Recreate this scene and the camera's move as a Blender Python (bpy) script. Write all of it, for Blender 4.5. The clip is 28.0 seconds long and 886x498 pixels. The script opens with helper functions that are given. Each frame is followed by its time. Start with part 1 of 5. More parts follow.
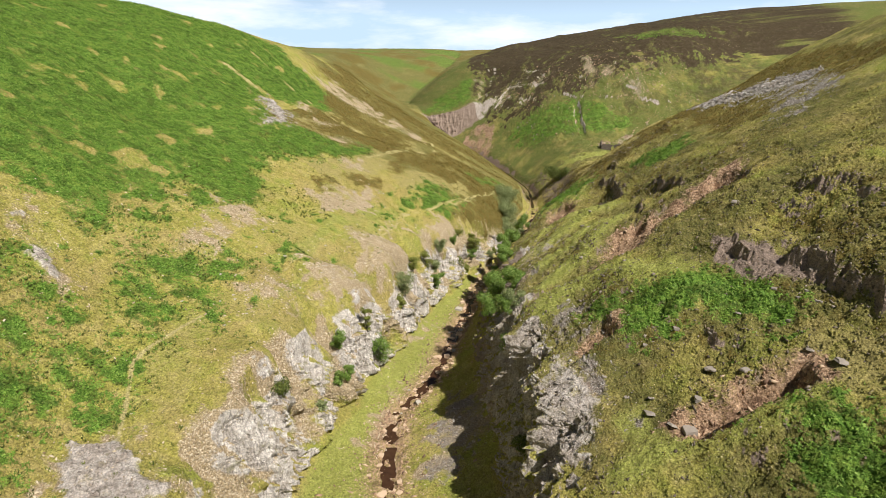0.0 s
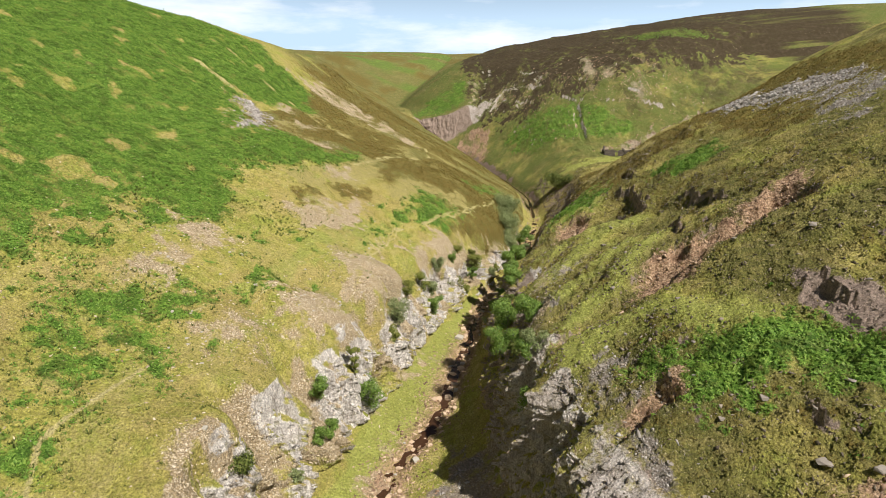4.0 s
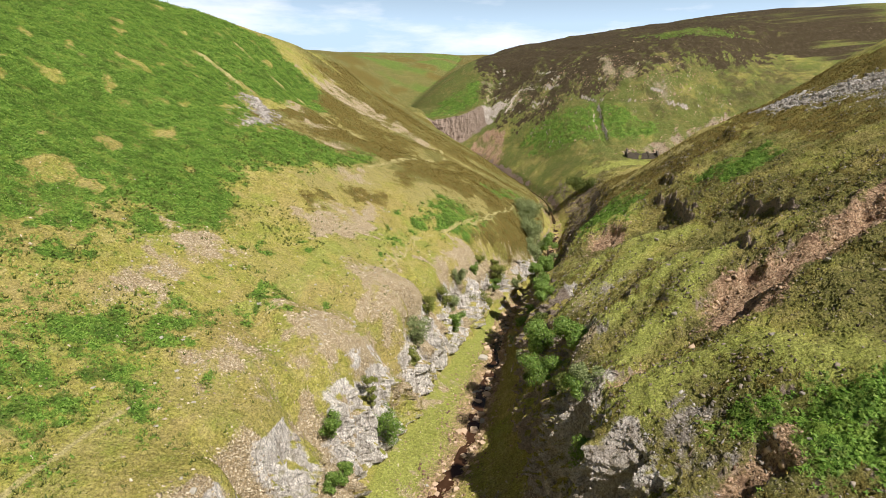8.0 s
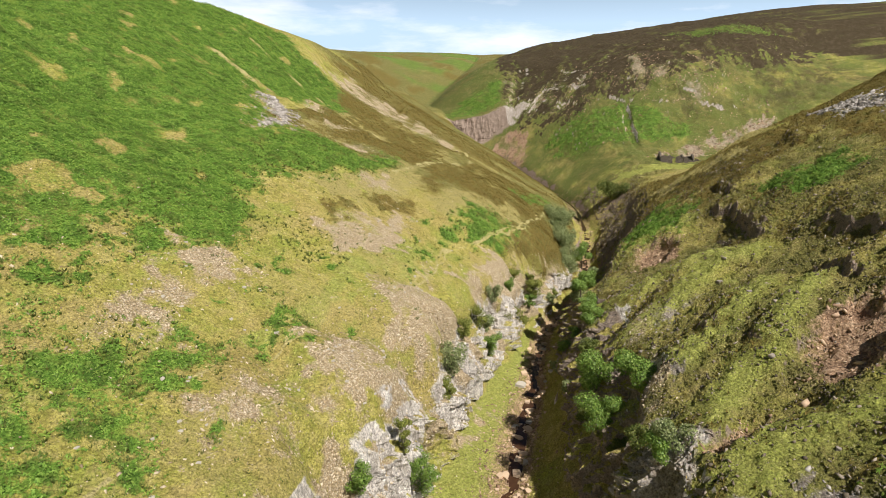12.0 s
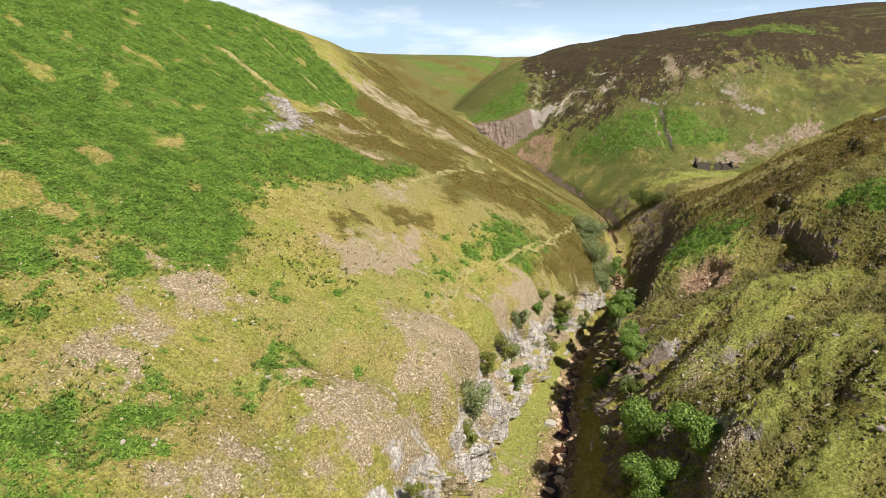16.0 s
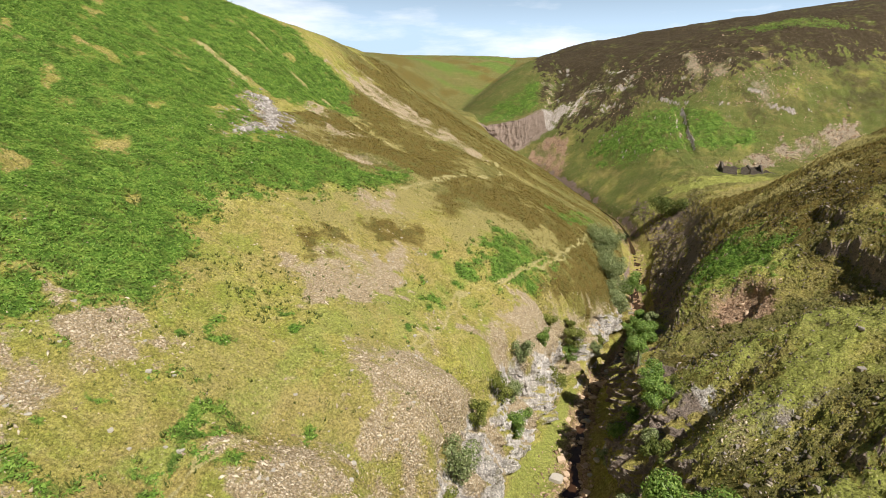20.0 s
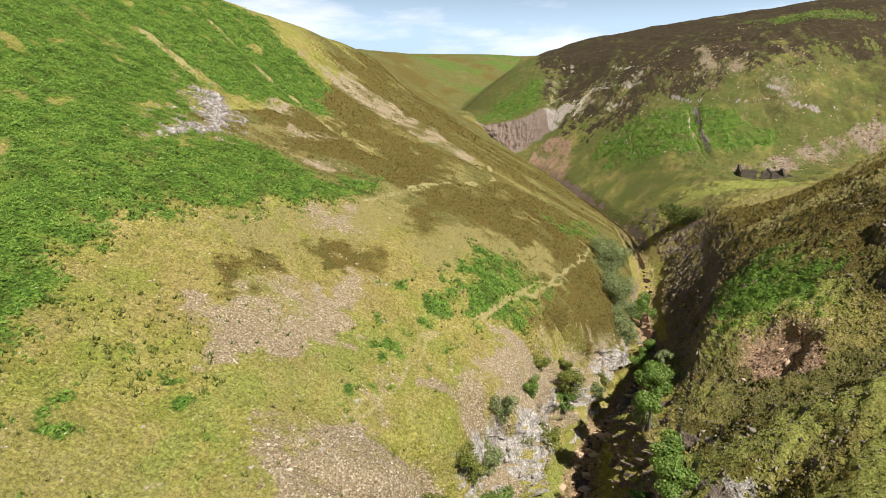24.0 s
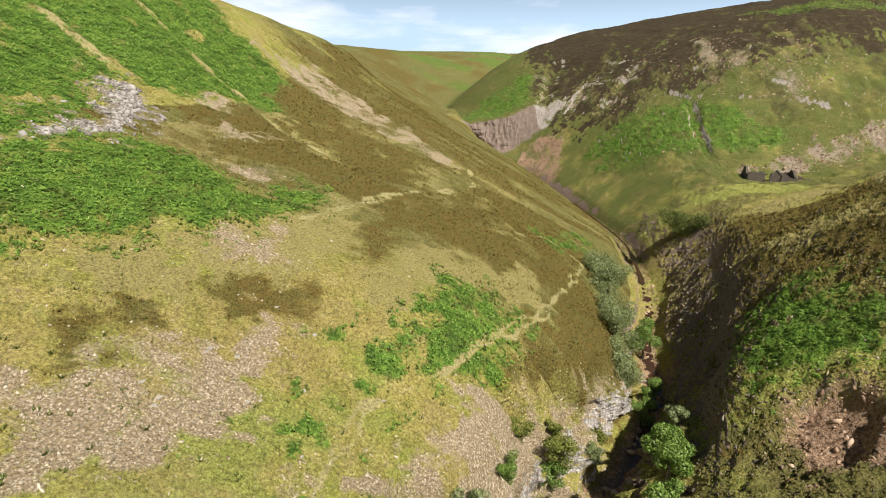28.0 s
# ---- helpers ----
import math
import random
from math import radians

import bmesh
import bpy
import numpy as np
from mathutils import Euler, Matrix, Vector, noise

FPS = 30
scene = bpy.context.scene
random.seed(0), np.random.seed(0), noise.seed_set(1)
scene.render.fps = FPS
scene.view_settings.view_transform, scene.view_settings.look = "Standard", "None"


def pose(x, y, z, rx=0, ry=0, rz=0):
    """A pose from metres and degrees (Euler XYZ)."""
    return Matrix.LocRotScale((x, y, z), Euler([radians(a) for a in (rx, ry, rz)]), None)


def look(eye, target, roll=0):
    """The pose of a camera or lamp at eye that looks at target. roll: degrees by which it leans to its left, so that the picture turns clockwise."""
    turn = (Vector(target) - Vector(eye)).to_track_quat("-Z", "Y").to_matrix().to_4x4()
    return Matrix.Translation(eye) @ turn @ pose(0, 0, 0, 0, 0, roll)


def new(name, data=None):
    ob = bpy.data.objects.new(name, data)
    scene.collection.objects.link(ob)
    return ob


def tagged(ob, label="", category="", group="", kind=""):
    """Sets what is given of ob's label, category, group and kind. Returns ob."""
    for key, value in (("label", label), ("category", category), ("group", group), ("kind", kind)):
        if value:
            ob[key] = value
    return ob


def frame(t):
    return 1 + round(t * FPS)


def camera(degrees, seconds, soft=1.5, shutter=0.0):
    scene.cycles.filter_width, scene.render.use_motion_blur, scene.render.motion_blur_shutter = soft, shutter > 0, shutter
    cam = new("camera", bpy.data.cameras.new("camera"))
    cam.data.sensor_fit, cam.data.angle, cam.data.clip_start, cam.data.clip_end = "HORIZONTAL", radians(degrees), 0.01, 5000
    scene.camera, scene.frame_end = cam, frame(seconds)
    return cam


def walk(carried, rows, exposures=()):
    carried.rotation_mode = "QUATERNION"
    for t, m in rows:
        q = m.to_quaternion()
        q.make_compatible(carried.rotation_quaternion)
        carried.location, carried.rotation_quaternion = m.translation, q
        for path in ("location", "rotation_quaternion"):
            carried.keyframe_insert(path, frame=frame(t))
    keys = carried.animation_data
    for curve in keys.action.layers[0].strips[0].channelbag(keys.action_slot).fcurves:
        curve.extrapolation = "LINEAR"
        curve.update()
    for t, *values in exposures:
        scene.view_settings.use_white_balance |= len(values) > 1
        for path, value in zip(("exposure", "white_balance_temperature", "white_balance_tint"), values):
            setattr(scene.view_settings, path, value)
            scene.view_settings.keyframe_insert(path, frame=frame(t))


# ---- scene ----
cam = camera(78.3, 28.0, soft=0.55)
METRES, EYE, TILT, LEAN, TURN = 100.0, 48.0, -15.0, 0.0, 0.0
ROWS = [
    (0.0, 0.0, 0.0, 0.0, 0.0, 0.0, 0.0),
    (0.5, -0.0018, 0.0239, 0.0062, -0.09, 0.09, 0.03),
    (1.0, -0.0033, 0.0443, 0.0109, -0.23, 0.16, 0.08),
    (1.5, -0.0049, 0.0654, 0.0151, -0.5, 0.2, 0.15),
    (2.0, -0.0067, 0.0849, 0.0192, -0.72, 0.27, 0.18),
    (2.5, -0.0092, 0.1062, 0.0235, -0.9, 0.3, 0.19),
    (3.0, -0.0117, 0.126, 0.0274, -1.04, 0.35, 0.21),
    (3.5, -0.0152, 0.1459, 0.0315, -1.12, 0.4, 0.17),
    (5.5, -0.0278, 0.2084, 0.0451, -0.81, 0.56, -0.04),
    (6.0, -0.0314, 0.2224, 0.0477, -0.91, 0.59, -0.05),
    (6.5, -0.0357, 0.2358, 0.0499, -0.72, 0.57, -0.18),
    (7.0, -0.0395, 0.2478, 0.051, -0.49, 0.59, -0.26),
    (7.5, -0.0442, 0.2609, 0.0526, -0.46, 0.6, -0.29),
    (8.0, -0.0494, 0.273, 0.0552, -0.37, 0.63, -0.35),
    (8.5, -0.0539, 0.2852, 0.0576, -0.16, 0.62, -0.42),
    (9.0, -0.058, 0.297, 0.06, -0.48, 0.61, -0.33),
    (9.5, -0.0645, 0.3097, 0.0637, -0.58, 0.6, -0.34),
    (10.0, -0.0698, 0.3216, 0.0674, -0.05, 0.6, -0.51),
    (10.5, -0.0753, 0.335, 0.0711, 0.25, 0.6, -0.6),
    (11.0, -0.0801, 0.3487, 0.0751, 0.5, 0.6, -0.68),
    (11.5, -0.0847, 0.3618, 0.0787, 0.68, 0.63, -0.77),
    (12.0, -0.0891, 0.3758, 0.0827, 0.93, 0.63, -0.86),
    (12.5, -0.0925, 0.3886, 0.0857, 1.16, 0.68, -0.93),
    (14.5, -0.0965, 0.4377, 0.1007, 2.56, 0.77, -1.35),
    (15.0, -0.0959, 0.45, 0.1047, 2.75, 0.79, -1.41),
    (15.5, -0.0944, 0.4632, 0.1091, 2.96, 0.82, -1.49),
    (16.0, -0.0925, 0.4783, 0.1132, 3.15, 0.85, -1.53),
    (16.5, -0.091, 0.4927, 0.1163, 3.35, 0.88, -1.59),
    (17.0, -0.0885, 0.5088, 0.12, 3.69, 0.9, -1.68),
    (17.5, -0.085, 0.5242, 0.1233, 3.93, 0.91, -1.71),
    (18.0, -0.0814, 0.5413, 0.127, 4.15, 0.92, -1.74),
    (18.5, -0.0774, 0.5578, 0.1307, 4.25, 0.94, -1.76),
    (19.0, -0.0734, 0.5765, 0.135, 4.36, 0.97, -1.78),
    (19.5, -0.069, 0.594, 0.1393, 4.54, 0.96, -1.86),
    (20.0, -0.0632, 0.6133, 0.1439, 4.67, 0.97, -1.87),
    (20.5, -0.0572, 0.6319, 0.1484, 4.73, 0.99, -1.88),
    (22.5, -0.0355, 0.7128, 0.1685, 5.23, 0.94, -1.97),
    (23.0, -0.0312, 0.735, 0.1742, 5.46, 0.92, -2.02),
    (23.5, -0.0276, 0.7554, 0.1798, 5.49, 0.91, -2.03),
    (24.0, -0.0242, 0.7775, 0.1857, 5.4, 0.91, -1.98),
    (24.5, -0.0214, 0.799, 0.1906, 5.33, 0.89, -1.93),
    (25.0, -0.0188, 0.8182, 0.1947, 5.01, 0.89, -1.82),
    (25.5, -0.0159, 0.8396, 0.1994, 5.1, 0.86, -1.84),
    (26.0, -0.0128, 0.8606, 0.2037, 5.29, 0.84, -1.88),
    (26.5, -0.0095, 0.8829, 0.2095, 5.3, 0.82, -1.88),
    (27.0, -0.0057, 0.904, 0.2152, 4.78, 0.82, -1.72),
    (27.5, -0.0016, 0.9276, 0.2213, 4.57, 0.82, -1.68),
    (28.0, 0.0027, 0.9486, 0.2274, 4.67, 0.8, -1.67),
]
walk(cam, [(t, pose(0, 0, EYE, TILT, LEAN, TURN) @ pose(METRES * x, METRES * y, METRES * z, 90 + pitch, roll, yaw)) for t, x, y, z, yaw, pitch, roll in ROWS])

# ---- sun, sky, exposure ----
SUN = Vector((0.41, -0.49, 0.77)).normalized()
scene.view_settings.exposure = 0.12
world = bpy.data.worlds.new("sky")
scene.world = world
world.use_nodes = True
wn, wl = world.node_tree.nodes, world.node_tree.links
sky = wn.new("ShaderNodeTexSky")
sky.sky_type, sky.sun_disc = "NISHITA", False
sky.sun_elevation, sky.sun_rotation = math.asin(SUN.z), math.atan2(SUN.x, SUN.y)
sky.altitude, sky.air_density, sky.dust_density = 450.0, 1.0, 1.2
# thin high cloud, thicker towards the horizon
way = wn.new("ShaderNodeTexCoord")
flat = wn.new("ShaderNodeMapping")
flat.inputs["Scale"].default_value = (1.6, 1.6, 7.0)
flat.inputs["Location"].default_value = (0.35, 0.1, 0.2)
puffs = wn.new("ShaderNodeTexNoise")
puffs.inputs["Scale"].default_value, puffs.inputs["Detail"].default_value, puffs.inputs["Roughness"].default_value = 2.2, 7.0, 0.55
ramp = wn.new("ShaderNodeValToRGB")
ramp.color_ramp.elements[0].position, ramp.color_ramp.elements[1].position = 0.44, 0.66
ramp.color_ramp.elements[1].color = (0.9, 0.9, 0.9, 1)
haze = wn.new("ShaderNodeSeparateXYZ")
low = wn.new("ShaderNodeMapRange")                    # cloud and haze thin out upwards
low.inputs["From Min"].default_value, low.inputs["From Max"].default_value = 0.14, 0.29
low.inputs["To Min"].default_value, low.inputs["To Max"].default_value = 1.0, 0.0
cover = wn.new("ShaderNodeMath")
cover.operation = "MULTIPLY"
veil = wn.new("ShaderNodeMath")
veil.operation, veil.inputs[1].default_value = "MULTIPLY", 0.8
hazy, blend = wn.new("ShaderNodeMixRGB"), wn.new("ShaderNodeMixRGB")
hazy.inputs["Color2"].default_value = (20.5, 27.0, 34.0, 1)
blend.inputs["Color2"].default_value = (33.5, 33.5, 35.0, 1)
wl.new(way.outputs["Generated"], haze.inputs[0])
wl.new(haze.outputs["Z"], low.inputs["Value"])
wl.new(way.outputs["Generated"], flat.inputs[0])
wl.new(flat.outputs[0], puffs.inputs["Vector"])
wl.new(puffs.outputs["Fac"], ramp.inputs[0])
wl.new(ramp.outputs[0], cover.inputs[0])
wl.new(low.outputs["Result"], cover.inputs[1])
wl.new(low.outputs["Result"], veil.inputs[0])
wl.new(sky.outputs[0], hazy.inputs["Color1"])
wl.new(veil.outputs[0], hazy.inputs["Fac"])
wl.new(hazy.outputs[0], blend.inputs["Color1"])
wl.new(cover.outputs[0], blend.inputs["Fac"])
wl.new(blend.outputs[0], wn["Background"].inputs[0])
wn["Background"].inputs[1].default_value = 0.034
sun = new("sun", bpy.data.lights.new("sun", "SUN"))
sun.data.energy, sun.data.angle, sun.data.color = 5.8, radians(0.55), (1.0, 0.955, 0.90)
sun.matrix_world = look((60, 0, 250), Vector((60, 0, 250)) - SUN)


# ---- small maths: smooth noise and monotone curves ----
def lattice(ix, iy, iz, seed):
    h = (ix * 374761393 + iy * 668265263 + iz * 1442695041 + seed * 974634777) & 0x7FFFFFFF
    h = ((h ^ (h >> 13)) * 1274126177) & 0x7FFFFFFF
    h = ((h ^ (h >> 16)) * 668265263) & 0x7FFFFFFF
    return (h & 0xFFFF) / 65535.0


def grain(x, y, z=0.0, seed=0):
    """Smooth noise in 0..1."""
    x, y, z = np.broadcast_arrays(np.asarray(x, float), np.asarray(y, float), np.asarray(z, float))
    fx, fy, fz = np.floor(x), np.floor(y), np.floor(z)
    ix, iy, iz = fx.astype(np.int64), fy.astype(np.int64), fz.astype(np.int64)
    ux, uy, uz = x - fx, y - fy, z - fz
    ux, uy, uz = (u * u * (3 - 2 * u) for u in (ux, uy, uz))
    out = 0.0
    for a in (0, 1):
        for b in (0, 1):
            for c in (0, 1):
                w = (ux if a else 1 - ux) * (uy if b else 1 - uy) * (uz if c else 1 - uz)
                out = out + w * lattice(ix + a, iy + b, iz + c, seed)
    return out


def fbm(x, y, z=0.0, seed=0, octaves=4, gain=0.5):
    """Layered noise around zero, about -1..1."""
    total, amp, f, norm = 0.0, 1.0, 1.0, 0.0
    for o in range(octaves):
        total = total + amp * (2 * grain(x * f, y * f, np.asarray(z) * f, seed + 17 * o) - 1)
        norm += amp
        amp *= gain
        f *= 2.03
    return total / norm * 1.6


def step(a, b, v):
    t = np.clip((np.asarray(v, float) - a) / (b - a), 0, 1)
    return t * t * (3 - 2 * t)


def slopes(d, h):
    """Monotone cubic tangents along axis 0 for secants d over spans h."""
    w1, w2 = 2 * h[1:] + h[:-1], h[1:] + 2 * h[:-1]
    same = d[1:] * d[:-1] > 0
    safe0, safe1 = np.where(same, d[:-1], 1.0), np.where(same, d[1:], 1.0)
    mid = np.where(same, (w1 + w2) / (w1 / safe0 + w2 / safe1), 0.0)
    return np.concatenate((d[:1], mid, d[-1:]), 0)


def curve_through(knots, values, at):
    """Monotone cubic through (knots, values), read at the places at. values may have further axes."""
    knots, values, at = np.asarray(knots, float), np.asarray(values, float), np.asarray(at, float)
    tail = (1,) * (values.ndim - 1)
    h = np.diff(knots).reshape(-1, *tail)
    d = np.diff(values, axis=0) / h
    m = slopes(d, np.broadcast_to(h, d.shape))
    i = np.clip(np.searchsorted(knots, at, side="right") - 1, 0, len(knots) - 2)
    t = ((np.clip(at, knots[0], knots[-1]) - knots[i]) / (knots[i + 1] - knots[i])).reshape(-1, *tail)
    hi = h[i]
    return ((2 * t**3 - 3 * t**2 + 1) * values[i] + (t**3 - 2 * t**2 + t) * hi * m[i]
            + (-2 * t**3 + 3 * t**2) * values[i + 1] + (t**3 - t**2) * hi * m[i + 1])


# ---- the plan of the valley: breaklines as (y, x, z), from the left moor across the beck to the right moor ----
BECK = [(-120, -4, -15), (40, -9, -9.5), (68, -8.3, -8), (80, -9, -7.5), (87, -8.3, -7), (93, -5, -6), (102, -0.5, -4.8), (114, 2.2, -3.8), (126, 5.7, -3),
        (140, 8.8, -2), (152, 12.5, -1.4), (163, 19.5, -0.8), (170, 23.5, 0), (180, 28, 1), (198, 31, 2), (216, 36.3, 4), (236, 39, 6), (252, 40, 8),
        (283, 36, 10.5), (315, 24.6, 15.5), (345, 8, 23), (354, -3, 28), (359, -9, 40), (420, -29, 45), (500, -24, 57), (600, -13, 71), (900, 20, 115), (1250, 40, 158), (1800, 60, 185)]
FOOT_LEFT = [(-120, -22, -12), (40, -22, -6.5), (66, -21.4, -5), (76, -20.6, -4.4), (84, -16.8, -3.8), (90, -16.2, -3.8), (99, -13, -3), (113, -8.1, -1.8), (128, -3, -0.5), (139, 3, 0.3),
             (150, 8, 1), (163, 15, 2), (172, 20, 2.5), (185, 25, 3.4), (200, 28, 5), (216, 33, 6.5), (236, 35, 8.5), (255, 36, 10.5), (285, 32, 13), (315, 21, 18), (345, 4, 26), (354, -8, 31),
             (359, -13, 42), (420, -33, 47), (500, -30, 59), (600, -20, 73), (900, 10, 117), (1250, 30, 158), (1800, 40, 185)]
TOP_LEFT = [(-120, -30, 2), (40, -28, 10), (66, -26, 13.5), (76, -24, 12.8), (84, -22.2, 11.6), (95, -18.5, 12.5), (110, -11.5, 13), (130, -5, 13.5), (148, 3, 14), (163, 11.5, 13.5), (172, 17.5, 11.5),
            (185, 22, 9), (200, 26, 9), (216, 30, 10), (236, 32, 12), (255, 32, 14), (285, 28, 16), (315, 16, 22), (345, -2, 31), (360, -18, 46), (420, -40, 52), (500, -42, 64), (600, -32, 78), (900, 0, 119), (1250, 20, 159), (1800, 20, 185)]
BENCH_LEFT = [(-120, -40, 6), (40, -38, 11), (66, -36, 15), (80, -34, 18), (95, -30, 18.5), (110, -23, 19.3), (125, -18, 20.8), (140, -11, 20.2), (155, -6, 24), (164, 3, 22), (185, 7, 23),
              (220, 7, 24.5), (255, 11, 26.3), (285, 9, 28), (315, -1, 33), (345, -16, 41), (380, -40, 55), (420, -58, 62), (500, -66, 76), (700, -55, 98), (900, -30, 122), (1250, 0, 160), (1800, 0, 186)]
MID_LEFT = [(-120, -54, 18), (40, -50, 23), (72, -50, 24.5), (93, -45, 26.5), (108, -42, 29), (125, -37, 30), (138, -35, 33.3), (164, -25, 34.2), (189, -27, 37.5), (220, -16, 36.5), (255, -9, 37.3),
            (285, -9, 37.5), (315, -18, 43), (345, -32, 52), (380, -55, 62), (420, -70, 71), (500, -86, 85), (700, -75, 104), (900, -80, 125), (1250, -60, 161), (1800, -50, 186)]
HIGH_LEFT = [(-120, -70, 30), (40, -66, 36), (72, -66, 38), (94, -60, 37), (114, -63, 42.3), (128, -66, 45), (150, -57, 46.3), (170, -52, 45.7), (200, -46, 47.5), (225, -47, 53), (240, -45, 55),
             (260, -38, 54), (285, -34, 52), (315, -42, 56), (345, -52, 62), (380, -72, 70), (420, -88, 78), (500, -106, 89), (700, -95, 107), (900, -120, 127), (1250, -140, 161), (1800, -140, 186)]
EDGE_LEFT = [(-120, -115, 62.0), (40, -110, 69.0), (100, -105, 69.0), (130, -100, 68.0), (165, -96, 71.0), (200, -82, 72.0), (230, -66, 70.5), (255, -59, 68.5), 
             (290, -57, 68.5), (327, -62, 69.5), (345, -72, 74.0), (380, -100, 80.0), (420, -125, 86.0), (500, -145, 94.0), (700, -150, 112.0), (900, -190, 130.0), 
             (1250, -240, 161.0), (1800, -240, 186.0)]
MOOR_LEFT = [(-120, -175, 81.0), (40, -172, 88.0), (100, -170, 90.0), (167, -165, 91.0), (217, -150, 89.0), (260, -140, 86.0), (300, -135, 85.0), (345, -145, 88.0), 
             (420, -200, 93.5), (500, -230, 100.5), (700, -260, 118.5), (900, -300, 134.0), (1250, -400, 162.0), (1800, -400, 186.0)]
FAR_LEFT = [(-120, -700, 110), (300, -700, 120), (700, -800, 140), (1250, -1100, 165), (1800, -1200, 187)]
FOOT_RIGHT = [(-120, 10, -12), (40, 7, -5.5), (60, 9, -4.2), (74, 8.6, -1.6), (82, 8.6, -0.6), (92, 8, 0.2), (102, 8.2, 1.2), (114, 9.2, 1.6), (126, 11.5, 1.5), (140, 14, 1.8), (152, 17, 1.5), (163, 24, 2), (172, 27.5, 2.6),
              (185, 32, 3.5), (200, 35, 4.6), (216, 40.5, 6.5), (236, 43.5, 8.8), (252, 45, 11), (283, 41, 13), (315, 30, 19), (345, 17, 27), (354, 8, 30), (359, 6, 43), (420, -24, 48), (500, -18, 59), (600, -6, 74), (900, 30, 117), (1250, 50, 158), (1800, 80, 185)]
TOP_RIGHT = [(-120, 18, 2), (40, 14, 9.5), (60, 12.5, 12), (77, 11, 13.4), (86, 9.8, 12.3), (92, 11.5, 13), (101, 13.5, 13.5), (114, 15, 12), (126, 16.5, 11.2), (137, 18, 11.7), (146, 20.5, 11), (162, 28, 11.5), (172, 32.5, 12),
             (185, 38.5, 14), (200, 42.5, 14), (216, 47, 15), (236, 50.5, 16), (252, 51, 17), (283, 50, 19.5), (315, 40, 26), (345, 27, 36), (354, 22, 39), (359, 20, 48), (420, -14, 57), (500, -6, 68), (600, 8, 82), (900, 50, 119), (1250, 70, 159), (1800, 100, 186)]
BANK_RIGHT = [(-120, 30, 8), (40, 26, 16.5), (53, 26, 18.5), (66, 21, 20.2), (76, 20, 20.2), (88, 23, 20.3), (98, 22, 19.8), (115, 28, 20.5), (137, 27, 17), (153, 27, 16.7), (162, 32, 18), (172, 37, 18), (185, 43, 20), (200, 48.5, 21.5),
              (216, 54, 23), (236, 60, 23), (252, 65, 24), (265, 68, 25.5), (283, 66, 28.5), (300, 60, 34), (320, 56, 43), (345, 47, 51), (361, 40, 57), (420, 12, 75), (500, 30, 84), (600, 50, 96), (900, 100, 124), (1250, 120, 160), (1800, 150, 187)]
SLOPE_RIGHT = [(-120, 50, 20.0), (40, 42, 27.0), (53, 41, 28.0), (66, 41, 30.3), (76, 40, 32.5), (90, 42, 33.6), (100, 42, 31.0), (115, 40, 25.8), (137, 38, 22.6), 
               (143, 38.5, 24.0), (160, 43, 26.2), (175, 48, 27.0), (190, 53, 27.5), (205, 60, 28.0), (220, 68, 26.5), (240, 76, 25.5), (265, 84, 26.0), 
               (280, 82, 30.0), (301, 76, 41.5), (318, 76, 52.0), (345, 70, 67.5), (361, 62, 71.5), (409, 48, 83.5), (430, 48, 88.0), (500, 70, 94.5), 
               (600, 90, 105.5), (900, 150, 129.0), (1250, 200, 161.0), (1800, 200, 188.0)]
BROW_RIGHT = [(-120, 66, 30), (40, 56, 38.5), (74, 53, 40), (90, 54, 41), (115, 52, 36), (132, 50, 33.5), (145, 57, 37.5), (155, 62, 40.3), (170, 64, 40), 
              (184, 67, 39.5), (195, 71, 38.8), (205, 77, 37), (220, 87, 32.5), (235, 95, 29), (255, 104, 28.5), (275, 112, 31), (293, 118, 42.7), (318, 108, 65), 
              (345, 105, 79), (361, 102, 84), (409, 98, 94), (430, 100, 98), (500, 120, 103), (600, 140, 112), (900, 230, 134), (1250, 300, 163), (1800, 300, 189)]
HIGH_RIGHT = [(-120, 100, 52.0), (40, 90, 60.0), (100, 90, 58.0), (136, 91, 54.8), (154, 83, 49.7), (175, 87, 50.0), (195, 95, 50.0), (210, 101, 46.0), 
              (230, 113, 38.0), (255, 126, 33.0), (275, 136, 36.0), (293, 142, 46.0), (318, 138, 66.0), (345, 140, 85.5), (361, 142, 91.5), (409, 145, 101.5), 
              (430, 150, 105.5), (500, 180, 110.5), (600, 220, 118.5), (900, 340, 140.0), (1250, 420, 166.0), (1800, 420, 190.0)]
EDGE_RIGHT = [(-120, 165, 84), (40, 155, 92), (100, 150, 88), (136, 148, 84), (165, 140, 78), (195, 140, 74), (215, 146, 67), (240, 158, 52), (262, 168, 45), 
              (280, 174, 50), (327, 178, 70), (361, 188, 96), (409, 195, 109), (430, 202, 113), (500, 260, 120), (600, 320, 127), (900, 500, 148), (1250, 600, 170), 
              (1800, 600, 192)]
FAR_RIGHT = [(-120, 800, 150), (150, 800, 150), (260, 800, 120), (330, 800, 140), (430, 800, 145), (900, 1000, 165), (1250, 1200, 180), (1800, 1200, 195)]

